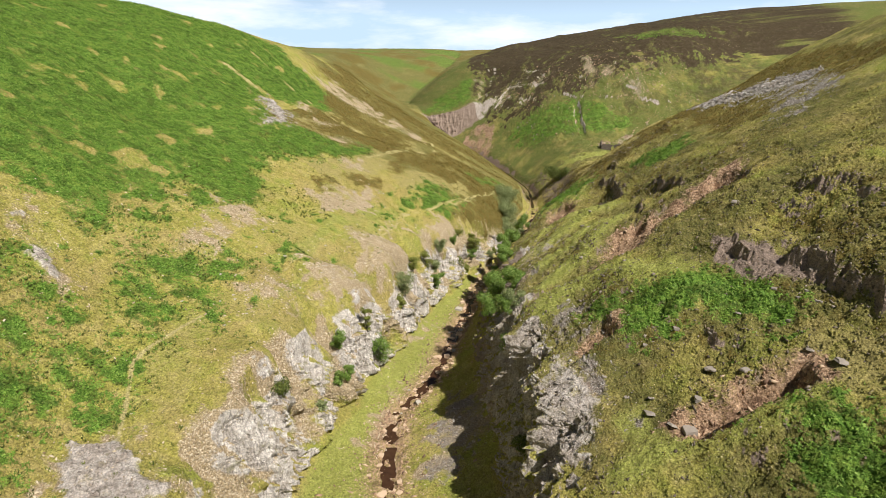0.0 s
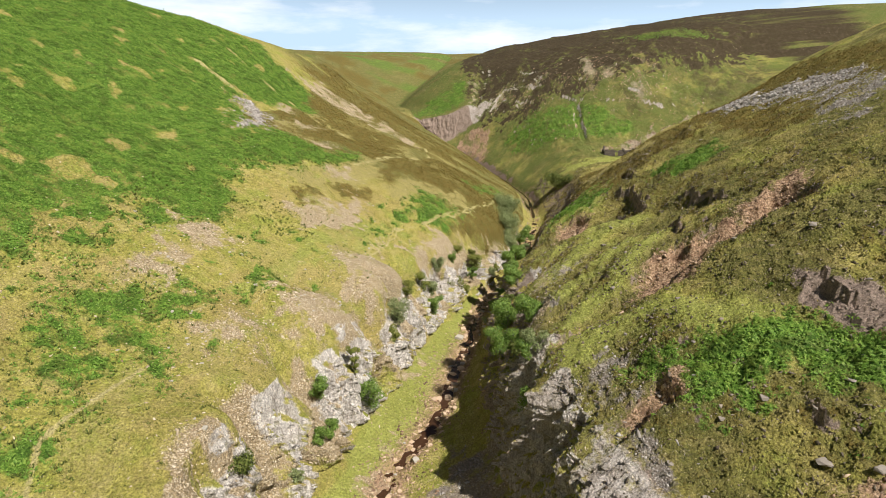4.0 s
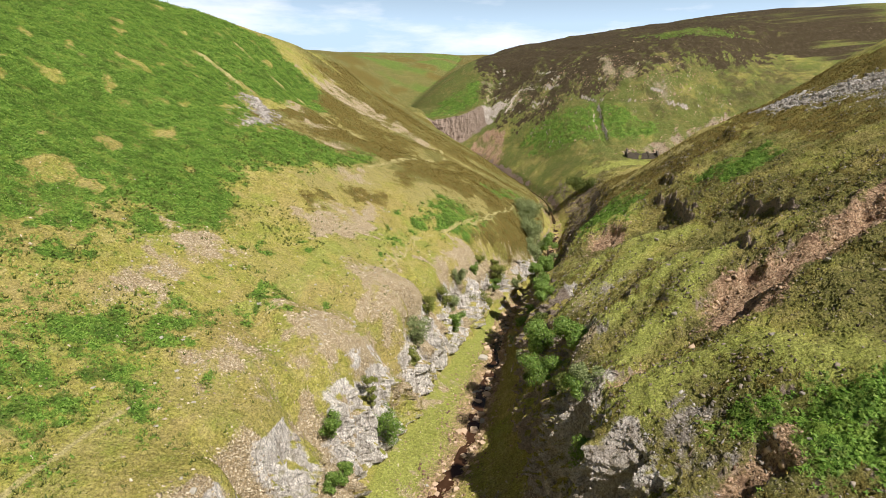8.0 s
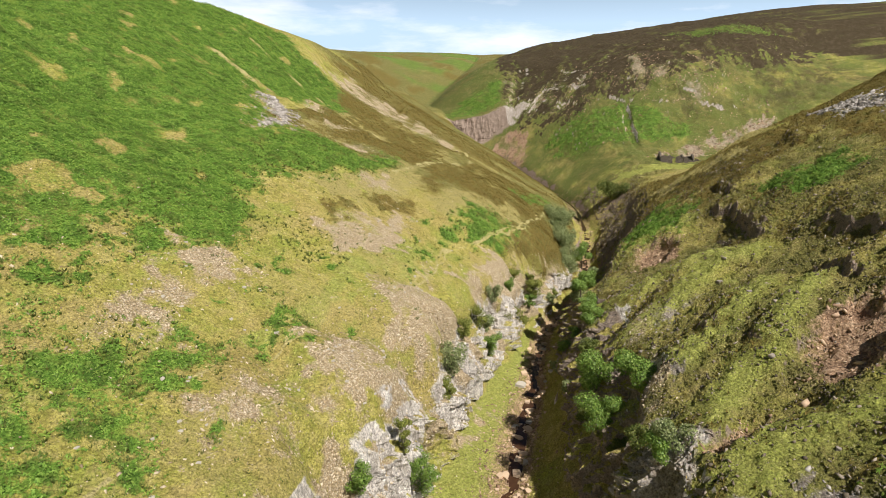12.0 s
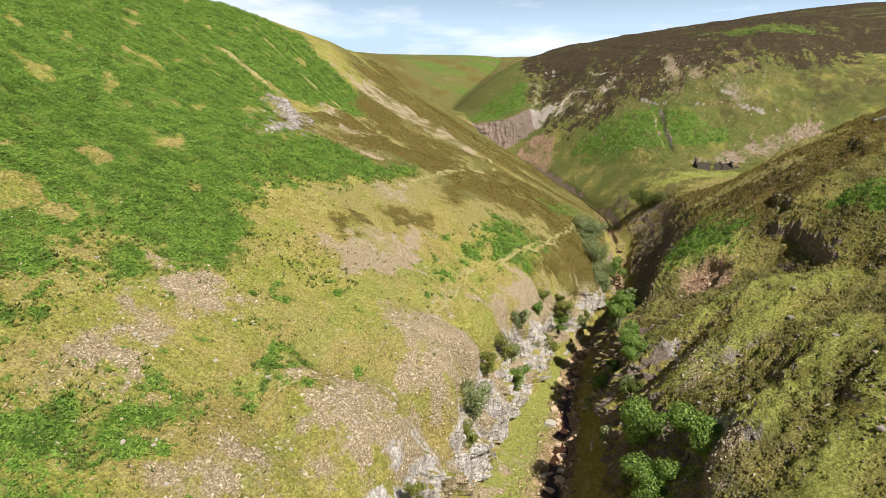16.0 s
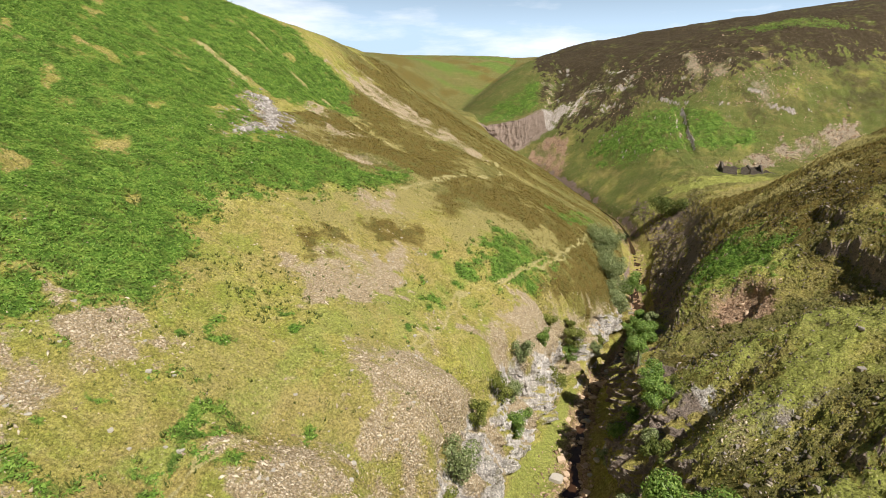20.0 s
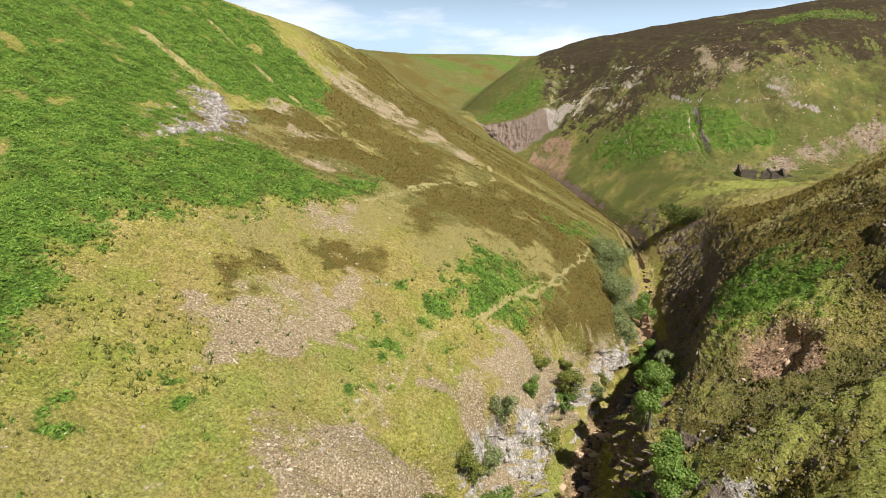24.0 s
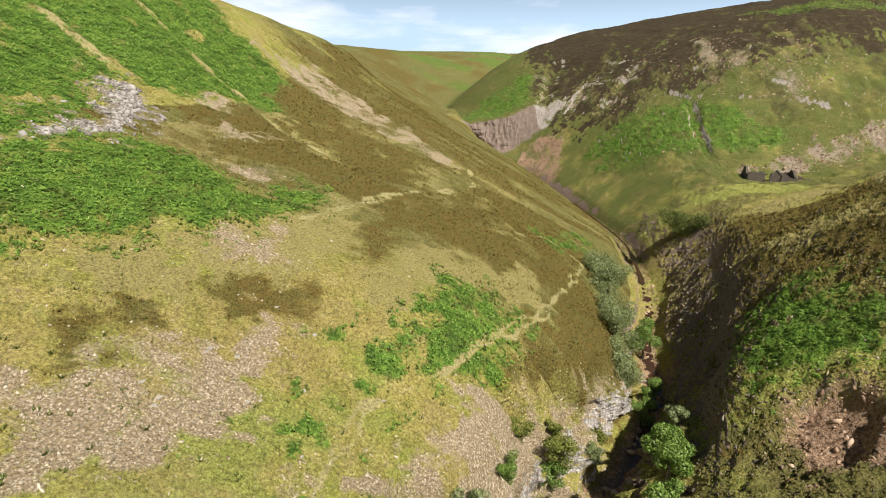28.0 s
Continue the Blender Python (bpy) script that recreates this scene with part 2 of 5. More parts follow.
ys = np.concatenate((np.arange(-120, -40, 4.0), np.arange(-40, 32, 1.2), np.arange(32, 190, 0.4), np.arange(190, 262, 0.7), np.arange(262, 351, 0.9), np.arange(351, 361, 0.2), np.arange(361, 370, 0.9), np.arange(370, 450, 2.5), np.linspace(450, 1800, 50)))
beck = curve_through([n[0] for n in BECK], [n[1:] for n in BECK], ys)
half = 1.5 + 0.5 * fbm(ys * 0.11, ys * 0, seed=3)
bank_l, bank_r = beck + np.stack((-half, half * 0 + 0.35), 1), beck + np.stack((half, half * 0 + 0.35), 1)
LINES = [FAR_LEFT, MOOR_LEFT, EDGE_LEFT, HIGH_LEFT, MID_LEFT, BENCH_LEFT, TOP_LEFT, FOOT_LEFT, None, None, None, FOOT_RIGHT, TOP_RIGHT, BANK_RIGHT, SLOPE_RIGHT, BROW_RIGHT, HIGH_RIGHT, EDGE_RIGHT, FAR_RIGHT]
SPANS = [14, 44, 70, 56, 48, 52, 80, 30, 4, 4, 30, 76, 40, 46, 44, 50, 44, 16]
knots = []
for i, nodes in enumerate(LINES):
    knots.append((bank_l, beck, bank_r)[i - 8] if nodes is None else curve_through([n[0] for n in nodes], [n[1:] for n in nodes], ys))
knots = np.stack(knots)                                       # line, row, (x, z)
ss = np.concatenate([i + np.arange(n) / n for i, n in enumerate(SPANS)] + [[float(len(SPANS))]])
grid = curve_through(np.arange(len(LINES)), knots, ss)        # column, row, (x, z)
GX, GZ = grid[..., 0].T.copy(), grid[..., 1].T.copy()         # row, column
GS, GY = np.meshgrid(ss, ys)
BASE_X, BASE_Z = GX.copy(), GZ.copy()

# rolling, hummocks and tussocks, less where the moor is far
near = 1 - step(300, 520, GY)
onland = np.maximum(1 - step(6.2, 7.4, GS), step(11.6, 12.8, GS))
GZ += fbm(GX / 17, GY / 17, seed=11, octaves=3) * 0.55 * onland
GZ += fbm(GX / 4.3, GY / 4.3, seed=12, octaves=3) * (0.16 + 0.3 * step(12.3, 13.2, GS) * (1 - step(17, 18, GS))) * onland * near
GZ += fbm(GX / 1.3, GY / 1.3, seed=13, octaves=2) * (0.05 + 0.07 * step(12, 13, GS)) * onland * near
turf = step(12, 12.6, GS) * (1 - step(16.5, 17.2, GS)) * near
GZ += turf * 0.11 * (1 - 2.4 * np.abs(fbm(GX / 1.5, GY / 1.9, seed=15, octaves=2)))
GZ += turf * 0.13 * fbm(GX / 0.7, GY / 0.6, seed=16, octaves=1)
# soil creep terraces across the right bank
tread = GZ / 0.95 + 1.6 * fbm(GX / 7, GY / 7, seed=14, octaves=3)
tread = tread - np.floor(tread)
GZ += turf * (0.32 + 0.2 * fbm(GX / 12, GY / 12, seed=18)) * (step(0.0, 0.32, tread) - tread)
# weathered rock bands across the far hill
band = GZ / 8.5 + 0.9 * fbm(GX / 40, GY / 40, seed=20, octaves=3)
band = band - np.floor(band)
GZ += step(12.6, 13.4, GS) * step(285, 305, GY) * (1 - step(440, 480, GY)) * (1 - step(15.6, 16.6, GS)) * (0.5 + 0.9 * fbm(GX / 25, GY / 25, seed=22, octaves=2)).clip(0, 1.2) * (step(0.0, 0.22, band) - band)
# gorge walls: buttresses parted by grassy clefts, with ribs and broken beds
cleft = np.zeros(len(ys))
for at, wide in ((52, 2.6), (74.5, 1.5), (86.5, 2.6), (106, 2.3), (115, 1.2), (124.5, 1.7), (136, 1.8), (151, 1.6), (160, 1.4)):
    cleft += np.exp(-((ys - at + 0.8 * fbm(ys / 3, ys * 0, seed=19)) / wide) ** 2)
cleft = np.clip(cleft, 0, 1)[:, None]
GX += cleft * (-2.5 * np.exp(-((GS - 6.1) / 0.5) ** 2) + 1.1 * np.exp(-((GS - 6.95) / 0.35) ** 2))
GZ -= cleft * 1.6 * np.exp(-((GS - 5.95) / 0.35) ** 2)
cleft_r = np.zeros(len(ys))
for at, wide in ((54, 1.5), (67, 1.6), (81, 1.6), (89, 1.3), (99, 2.6), (120, 2.5), (132, 2.0), (150, 2.2), (168, 2.0)):
    cleft_r += np.exp(-((ys - at) / wide) ** 2)
cleft_r = np.clip(cleft_r, 0, 1)[:, None]
GX += cleft_r * (2.6 * np.exp(-((GS - 11.95) / 0.4) ** 2) - 1.2 * np.exp(-((GS - 11.05) / 0.3) ** 2))
cl = step(6.0, 6.6, GS) * (1 - step(6.86, 7.05, GS)) * (1 - step(176, 196, GY))
nosed = step(44, 50, GY) * (1 - step(84, 88, GY))
cr = step(11.0, 11.12, GS) * (1 - step(11.8 + 0.3 * nosed, 12.15 + 0.4 * nosed, GS))
gorge = step(-90, -60, GY) * (1 - step(255, 275, GY))


def ribs(seed):
    wy = GY + 1.6 * fbm(GY / 5, GZ / 5, seed=seed + 4, octaves=3)
    wz = GZ + 1.8 * fbm(GY / 6, GZ / 4, seed=seed + 5, octaves=3)
    big = (1 - 2 * np.abs(fbm(wy / 6.5, GZ / 14, seed=seed, octaves=2))) * 1.7
    small = (1 - 2.2 * np.abs(fbm((0.6 * wy + 0.4 * GY) / 2.0, wz / 10, seed=seed + 1, octaves=3))) * 1.3
    row = np.floor(wz / 2.7)
    shift = lattice(row.astype(np.int64), np.int64(1), np.int64(7), seed)
    blocks = lattice(np.floor(wy / 1.7 + 3 * shift).astype(np.int64), row.astype(np.int64), np.int64(3), seed) * 1.1 + 0.5 * shift
    chips = lattice(np.floor(wy / 0.7 + 5 * shift).astype(np.int64), np.floor(wz / 1.1).astype(np.int64), np.int64(5), seed) * 0.5
    return big + small + blocks + chips + fbm(GY / 0.9, GZ / 1.1, GX / 3, seed=seed + 2, octaves=2) * 0.35 - 0.8


GX += cl * ribs(21) * gorge
GX -= cr * (1 - 0.7 * step(160, 178, GY)) * (0.75 * ribs(31) + 0.6 * fbm(GY / 0.8, GZ / 0.8, seed=44, octaves=2)) * gorge
GZ += (cl + cr) * gorge * fbm(GX / 0.8, GY / 0.8, seed=41, octaves=2) * 0.25
incised = step(7.0, 7.9, GS) * (1 - step(10.1, 11.0, GS)) * step(225, 250, GY) * (1 - step(335, 350, GY))
GZ -= incised * 1.7
# the overhung rock face at the valley head
hollow = np.exp(-((GS - 8.6) / 1.1) ** 2) * step(353.2, 354.2, GY) * (1 - step(356.2, 357.0, GY))
GY = GY + 5.5 * hollow
scar = np.exp(-((GS - 9.2) / 2.4) ** 4) * step(352.5, 354, GY) * (1 - step(359.5, 361.5, GY))
GY = GY - scar * (1.0 * (1 - 2 * np.abs(fbm(GX / 5, GZ / 9, seed=55, octaves=3))) + 0.9 * lattice(np.floor(GX / 1.2 + 0.4 * fbm(GX / 3, GZ / 3, seed=56)).astype(np.int64), np.floor(GZ / 1.7).astype(np.int64), np.int64(2), 9))
# bed of the beck: boulders and slabs
bed = np.clip(step(7.3, 8, GS) * (1 - step(10, 10.5, GS)), 0, 1) * step(-40, 40, GY) * (1 - step(345, 360, GY))
GZ += bed * fbm(GX / 1.1, GY / 1.1, seed=51, octaves=3) * 0.35
talus = step(7, 7.3, GS) * (1 - step(11, 11.2, GS)) * near
GZ += talus * fbm(GX / 2.6, GY / 2.6, seed=52, octaves=3) * 0.2


def along(nodes, X, Y):
    """Distance in plan from a polyline, how far along it (0..1), and the side (plus: right of its way)."""
    best, part, side = np.full(X.shape, 1e9), np.zeros(X.shape), np.zeros(X.shape)
    n = len(nodes) - 1
    for i, ((ax, ay), (bx, by)) in enumerate(zip(nodes, nodes[1:])):
        ex, ey = bx - ax, by - ay
        t = np.clip(((X - ax) * ex + (Y - ay) * ey) / (ex * ex + ey * ey), 0, 1)
        d = np.hypot(X - ax - t * ex, Y - ay - t * ey)
        nearer = d < best
        best = np.where(nearer, d, best)
        part = np.where(nearer, (i + t) / n, part)
        side = np.where(nearer, np.sign((X - ax) * ey - (Y - ay) * ex), side)
    return best, part, side


# washed-out gullies: line, depth, half width
GULLIES = [
    ([(49, 91), (44, 89), (38, 89.5), (32, 89.5), (25.5, 85.6)], 2.7, 3.9),
    ([(24, 81), (18, 81.5), (12.7, 80)], 1.3, 1.3),
    ([(21.8, 65.2), (19.2, 64.6), (16.5, 63.4)], 1.6, 1.7),
    ([(35.5, 47), (30, 47.6), (23.5, 47)], 2.5, 2.0),
    ([(34.5, 144), (31, 143), (27.5, 142)], 1.9, 4.0),
    ([(25.5, 113.5), (22, 110.5), (17, 111)], 0.6, 2.2),
    ([(28, 107), (22, 103.4), (18.5, 102), (14, 103)], 0.5, 2.0),
    ([(26, 123), (21, 121), (17.5, 120.5)], 0.5, 1.8),
    ([(74.4, 316), (72.6, 300), (72.8, 286)], 1.8, 2.2),
    ([(-67, 206), (-58, 203), (-47, 202), (-36.7, 194), (-28, 192)], 0.5, 2.0),
    ([(33, 388), (23.4, 358)], 1.5, 4.0), ([(43.3, 360), (33, 349)], 1.2, 2.5), ([(62.7, 350), (45.4, 338)], 1.3, 2.5),
]
washed = np.zeros(GX.shape)


def beside(nodes, reach):
    """The grid points within reach of a line's box, and their places."""
    box = (GX > min(n[0] for n in nodes) - reach) & (GX < max(n[0] for n in nodes) + reach) & (GY > min(n[1] for n in nodes) - reach) & (GY < max(n[1] for n in nodes) + reach)
    return box, GX[box], GY[box]


for nodes, depth, wide in GULLIES:
    box, X, Y = beside(nodes, wide * 2)
    d, part, side = along(nodes, X, Y)
    d = d + fbm(X / 3.1, Y / 3.1, seed=61) * 0.35 * wide
    w = (1 - step(0.45 * wide, wide, d)) * step(0, 0.12, part) * (1 - 0.6 * step(0.75, 1.0, part))
    GZ[box] -= depth * w
    washed[box] = np.maximum(washed[box], w)
# outcropping beds: the land stands up behind the line, on its right
LEDGES = [
    ([(34, 71), (37.8, 69.5), (38.7, 63.6)], 1.5), ([(40, 63), (42.2, 59), (43.1, 54), (42.6, 48)], 2.1), ([(47.5, 74), (49, 69), (51.5, 62)], 1.2),
    ([(42, 147), (43, 141), (43.1, 135), (40.9, 125)], 1.7), ([(36, 106), (37, 100), (36, 96)], 1.4), ([(45, 120), (46, 112), (47, 104)], 1.3), ([(50, 160), (47, 152), (46, 146)], 1.2),
    ([(36, 40), (33, 43), (27, 44)], 1.0), ([(66, 168), (63, 158), (60, 150)], 0.9), ([(29.5, 60), (30, 56), (33, 53)], 0.8),
]
for nodes, height in LEDGES:
    box, X, Y = beside(nodes, 16)
    d, part, side = along(nodes, X, Y)
    s_d = -d * side + fbm(X / 2.3, Y / 2.3, seed=62) * 1.0
    GZ[box] += height * step(-0.35, 0.45, s_d) * np.exp(-np.maximum(s_d, 0) / 4.5) * step(0, 0.15, part) * (1 - step(0.85, 1, part))
# rounded spurs: line, height, half width
SPURS = [
    ([(15, 128.5), (18, 125.5), (22, 125.5), (27, 127.2), (33, 127.5), (37, 122)], 2.3, 4.6), ([(12.5, 99.5), (17.3, 97.5), (21.8, 99.4), (25.5, 101.6), (30.8, 108)], 1.5, 3.8), ([(14.6, 76), (18.2, 77.8), (21, 77.4), (24.2, 75.6), (26.2, 71.7), (28.5, 69), (30, 66)], 1.9, 4.6), ([(13.2, 81.5), (17.2, 86.3), (21.4, 90.9), (24.6, 92.6), (28, 95.4), (34, 101)], 1.4, 3.0),
    ([(17, 45), (24, 46.2), (29, 44.6), (33, 43)], 0.9, 2.6), ([(26, 150), (32, 150.5), (38, 149)], 1.1, 4.0), ([(17, 113.5), (21, 114.6), (25, 116), (32, 122)], 1.4, 3.4), ([(40, 196), (46, 192), (51, 184)], 0.7, 2.6),
    ([(-16.5, 98), (-21, 97.5), (-26, 99)], 1.7, 4.2), ([(-11, 117), (-14.5, 113.5), (-18, 114)], 1.6, 4.2), ([(-25, 68), (-30, 67), (-36, 66)], 1.0, 4.0), ([(-23, 84), (-27, 87), (-31, 89)], 1.4, 4.0),
    ([(-27, 104.5), (-20, 108.2), (-14, 107)], -1.5, 2.4), ([(-30, 95), (-25, 92.5), (-20, 88)], -1.1, 2.0), ([(-9, 124.5), (-13, 124), (-18, 123)], -1.0, 2.2),
]
crest = np.zeros(GX.shape)
for nodes, height, wide in SPURS:
    box, X, Y = beside(nodes, wide * 3)
    d, part, side = along(nodes, X, Y)
    d = d + 0.25 * wide * fbm(X / 4, Y / 4, seed=63)
    GZ[box] += height * np.exp(-(d / wide) ** 2)
    if nodes[0][0] > 0:
        crest[box] = np.maximum(crest[box], np.exp(-(d / (0.8 * wide)) ** 2))

# bedrock breaking through the turf
OUTCROPS = [
    [(-61, 72.8), (-59.8, 77.4), (-58.9, 77), (-59.9, 72.2)], [(-55.6, 71.6), (-54.4, 72.4), (-51, 69), (-51.2, 68.2), (-54.7, 70.6)],
    [(10, 72), (12.6, 76), (13.5, 74), (12.5, 66), (10.5, 64)], [(12, 62), (15, 65), (17.5, 58), (16, 50), (11, 50), (11, 56)], [(9, 84), (12, 85), (13.5, 83), (12, 78.5), (9.5, 78.5)],
    [(36.6, 71.8), (39.1, 68.9), (41.2, 64.3), (42.9, 57.5), (42, 54.5), (39.7, 59.6), (35.9, 63.3), (34.6, 67.3)],
    [(-40.1, 51.2), (-36.4, 52.4), (-32, 49.8), (-27.5, 46.5), (-30, 42), (-36, 42.5)],
]


def ground(x, y):
    """Height of the land at a place in plan, the highest where it overhangs."""
    r = float(np.interp(y, ys, np.arange(len(ys))))
    a = int(min(r, len(ys) - 2))
    heights = []
    for row in (a, a + 1):
        d = GX[row] - x
        k = np.where(d[:-1] * d[1:] <= 0)[0]
        t = d[k] / np.where(d[k] == d[k + 1], 1.0, d[k] - d[k + 1])
        heights.append(float(np.max(GZ[row, k] * (1 - t) + GZ[row, k + 1] * t)))
    return heights[0] * (1 - r + a) + heights[1] * (r - a)


# ---- ground cover in plan: outlines in metres ----
BRACKEN_HILL = [(-65.4, 80.6), (-59.2, 82.5), (-55.5, 79.9), (-52.3, 84.3), (-49.5, 95), (-53.2, 106), (-50.5, 107), (-46.3, 101.5), (-39, 111.8), (-41.5, 119), (-42.5, 127), (-40, 136), (-32.7, 143.7), (-27.7, 149.7), (-23.4, 157.4), (-21.9, 167.8), (-24.1, 172.5), (-28, 163),
                (-38.3, 165.5), (-44, 163), (-50, 166), (-54, 179), (-50, 186.8), (-46.5, 193.3), (-43.1, 202.5), (-44.7, 216), (-51, 226.8), (-57.5, 222), (-66, 228), (-84, 222), (-100, 212), (-128, 200), (-130, 100), (-90, 60), (-75, 60)]
BRACKEN_LOW = [(-49, 70.5), (-48.2, 80.7), (-43.5, 89.3), (-33.2, 93), (-34, 82.6), (-30.2, 73.9), (-36.1, 74.9), (-39.5, 65.3), (-37.9, 59.8), (-36.5, 52.6), (-40.7, 52.9), (-41.6, 48.1), (-41.2, 30), (-80, 30), (-70, 66), (-57.1, 67.7), (-50.8, 67.7)]
BRACKEN = [
    BRACKEN_HILL, BRACKEN_LOW,
    [(-10.5, 145.1), (-9, 149.7), (-5.7, 151.5), (-4, 161.3), (-0.5, 162.3), (5.3, 161.9), (1, 153), (-4.1, 147.5)],
    [(19.7, 69.3), (23.8, 68), (30.7, 67.5), (35.4, 64.1), (38.1, 57.1), (36, 55), (32.1, 58), (28.3, 60.9), (26.1, 60.1), (21.2, 64.1)],
    [(31.5, 167.1), (37.3, 172.9), (41.5, 172), (43.4, 158.3), (37, 146), (32.5, 148.4), (30.2, 150.5), (28.4, 156.5)],
    [(30, 43.4), (34.4, 42.3), (38.2, 42.4), (36, 30), (28, 32), (29.5, 40.6)],
    [(49.6, 139), (58.7, 138.1), (56.7, 126.9), (49.2, 129.9)],
    [(37, 322), (48, 329), (62, 320), (74, 315), (88, 302), (98, 289), (86, 286), (68, 290), (50, 298)],
    [(-15.8, 366), (-5.7, 390), (19.7, 389), (19.8, 362), (-5.3, 362)],
    [(-34.9, 105.2), (-31.9, 106.1), (-29.9, 103.8), (-33.1, 103.6)],
    [(8, 206), (16, 214), (24, 224), (21, 213), (14, 205)],
    [(110, 372), (150, 362), (160, 345), (120, 350)],
]
HEATHER = [
    [(-18.3, 162.9), (-13.1, 184.9), (-1.8, 222.3), (4.8, 226), (17.3, 217.2), (21, 208.3), (14.7, 188.9), (7.8, 166.5), (3.3, 169.7), (-4.3, 166.1), (-9.3, 170.2), (-11.8, 158.4), (-16.3, 160.3)],
    [(-1, 147), (3, 156), (7.6, 164.3), (17.7, 194.5), (22, 185), (25.5, 177.5), (18, 166.5), (12.5, 163), (5.5, 156), (1.7, 151.2)],
    [(-50.2, 182), (-43.5, 191), (-40.1, 203.1), (-38.8, 220.5), (-20.5, 217.4), (-4.8, 229.4), (-11.8, 206.5), (-18.9, 177.8), (-26.8, 181.4), (-31.6, 171.2), (-42.5, 172.5)],
    [(-32.3, 134.3), (-30.8, 137.5), (-28.5, 139.8), (-26, 138), (-26.5, 132.9), (-29.7, 130.5)],
    [(-27.6, 143.9), (-25.3, 148.2), (-21.3, 148.1), (-19.1, 144.9), (-22.8, 141.1), (-24.9, 143.5)],
    [(45.6, 228.2), (60.8, 222), (68, 200), (72, 160), (60, 150), (46, 152), (43.9, 160), (42.4, 173.8), (35.8, 174.5), (36, 191), (41.9, 215.1)],
    [(60, 120), (100, 120), (110, 200), (80, 205), (68, 160)],
]
HEATHER_SPUR = [(-50, 212), (-56, 250), (-50, 320), (-28, 310), (-8, 272), (8, 252), (12, 236), (4, 230), (-8, 232), (-24, 220)]
HEATHER_FAR = [(22, 360), (20, 430), (60, 470), (160, 470), (260, 470), (240, 340), (138, 322), (90, 322), (68, 326), (51, 324), (38, 337)]
HEATHER_MOOR = [(-300, 380), (-90, 330), (-90, 240), (-120, 220), (-150, 160), (-400, 100), (-700, 300)]
SCREE = [
    [(-56.1, 174.1), (-57, 180.6), (-53.5, 180.3), (-46, 170.3), (-44.5, 157.8), (-48.6, 151.7), (-51.9, 155.8), (-50.9, 164.2)],
    [(-48.4, 189), (-46.2, 192.8), (-45, 190)],
    [(-30.4, 127.4), (-27.5, 131.5), (-23, 137.2), (-18.4, 142.9), (-16.4, 138.8), (-19.8, 131.7), (-21.6, 126.5), (-24.5, 121.9), (-27, 121.6)],
    [(-18.2, 118.5), (-16.8, 123), (-13.6, 128), (-11, 127), (-12, 122), (-15, 117)],
    [(-42.4, 92.8), (-44.1, 97), (-44.2, 105.4), (-39.4, 108.2), (-34.6, 104.3), (-37, 99.1), (-39.8, 94)],
    [(-25.9, 100.8), (-23.2, 103.6), (-17.6, 101.5), (-12.5, 106), (-15.9, 97.9), (-21.8, 91.1), (-23.9, 95.6)],
    [(-39.2, 50.5), (-37.4, 52.6), (-30, 48.5), (-28.5, 43), (-31, 39), (-37, 41)],
    [(-19.1, 112.8), (-15.9, 120.8), (-10, 122.7), (-7.4, 122), (-9.3, 112), (-12, 108.3), (-16.8, 106.4)],
    [(-4, 81.4), (-0.9, 88.6), (1.7, 93.4), (7.5, 88), (8, 74.3), (3.8, 73.8)], [(-2, 74.2), (3.8, 73.4), (2.8, 69), (-2, 69.5)],
    [(-13.8, 79), (-12.2, 85), (-10.5, 94), (-8.4, 94), (-9.6, 84), (-11, 78)], [(-5, 113), (-4.5, 118), (-3, 117), (-3.3, 112)],
    [(-10.4, 132.3), (-7.3, 139.1), (-2.7, 144.1), (0.5, 146.5), (3.5, 150.5), (7, 155.5), (13.6, 162.5), (12, 158), (6.3, 150.5), (0.1, 141.9), (-6.4, 133.7)],
]
SCREE_THIN = [
    [(-44, 178), (-42.6, 186), (-37, 186), (-36.5, 182), (-38, 176), (-37, 171), (-39, 171.5), (-41, 178)], [(-34, 168.5), (-30.2, 171), (-31, 167.5)],
    [(-56, 223.3), (-46.2, 245.5), (-32.3, 238.8), (-14.4, 232.2), (-5, 231), (-10, 225), (-21.2, 222.5), (-38.8, 224), (-50.7, 227.3)],
    [(-34.6, 85.7), (-31.9, 92.1), (-26.5, 92.5), (-23.6, 86.1), (-30.4, 80.6)],
    [(-60, 72), (-60.5, 77), (-58, 77), (-54.5, 73), (-51, 68), (-53, 67.5), (-56.5, 71)],
    [(-39.2, 51.1), (-37.4, 53.2), (-28.2, 47), (-30.2, 42), (-36, 42)],
    [(-43, 96), (-46, 86), (-47, 82), (-41, 88)],
    [(-28, 150), (-24, 156), (-19, 152), (-24, 147)],
    [(13, 63), (17, 73), (19, 66), (21, 56), (20, 50), (15, 53)],
    [(11.5, 91), (13, 88), (15.5, 90), (15, 94), (12.5, 94)],
    [(13, 92), (18, 96), (16, 105), (24, 112), (18, 118), (14, 108)],
]
SCREE_GREY = [
    [(78.7, 175.6), (86, 165), (93.4, 148.4), (88, 125), (66.2, 103.4), (65.3, 108.4), (79.2, 144.7), (74, 160)],
    [(92.5, 281.9), (106.7, 287.6), (135, 292), (132, 280.4), (106.8, 276.8)],
    [(84, 345), (93.5, 333), (98, 322), (90, 318), (80, 330)],
    [(101, 318), (110.8, 309), (109.3, 300), (100, 304)],
    [(24, 392), (31, 388), (28, 372), (24, 362), (22, 372)],
    [(41, 361), (44, 359), (35, 346), (33, 348)],
    [(61, 350), (64, 349), (47, 338), (44, 339)],
    [(78, 276), (92, 281), (106, 287), (110, 281), (96, 273), (88, 270)],
]
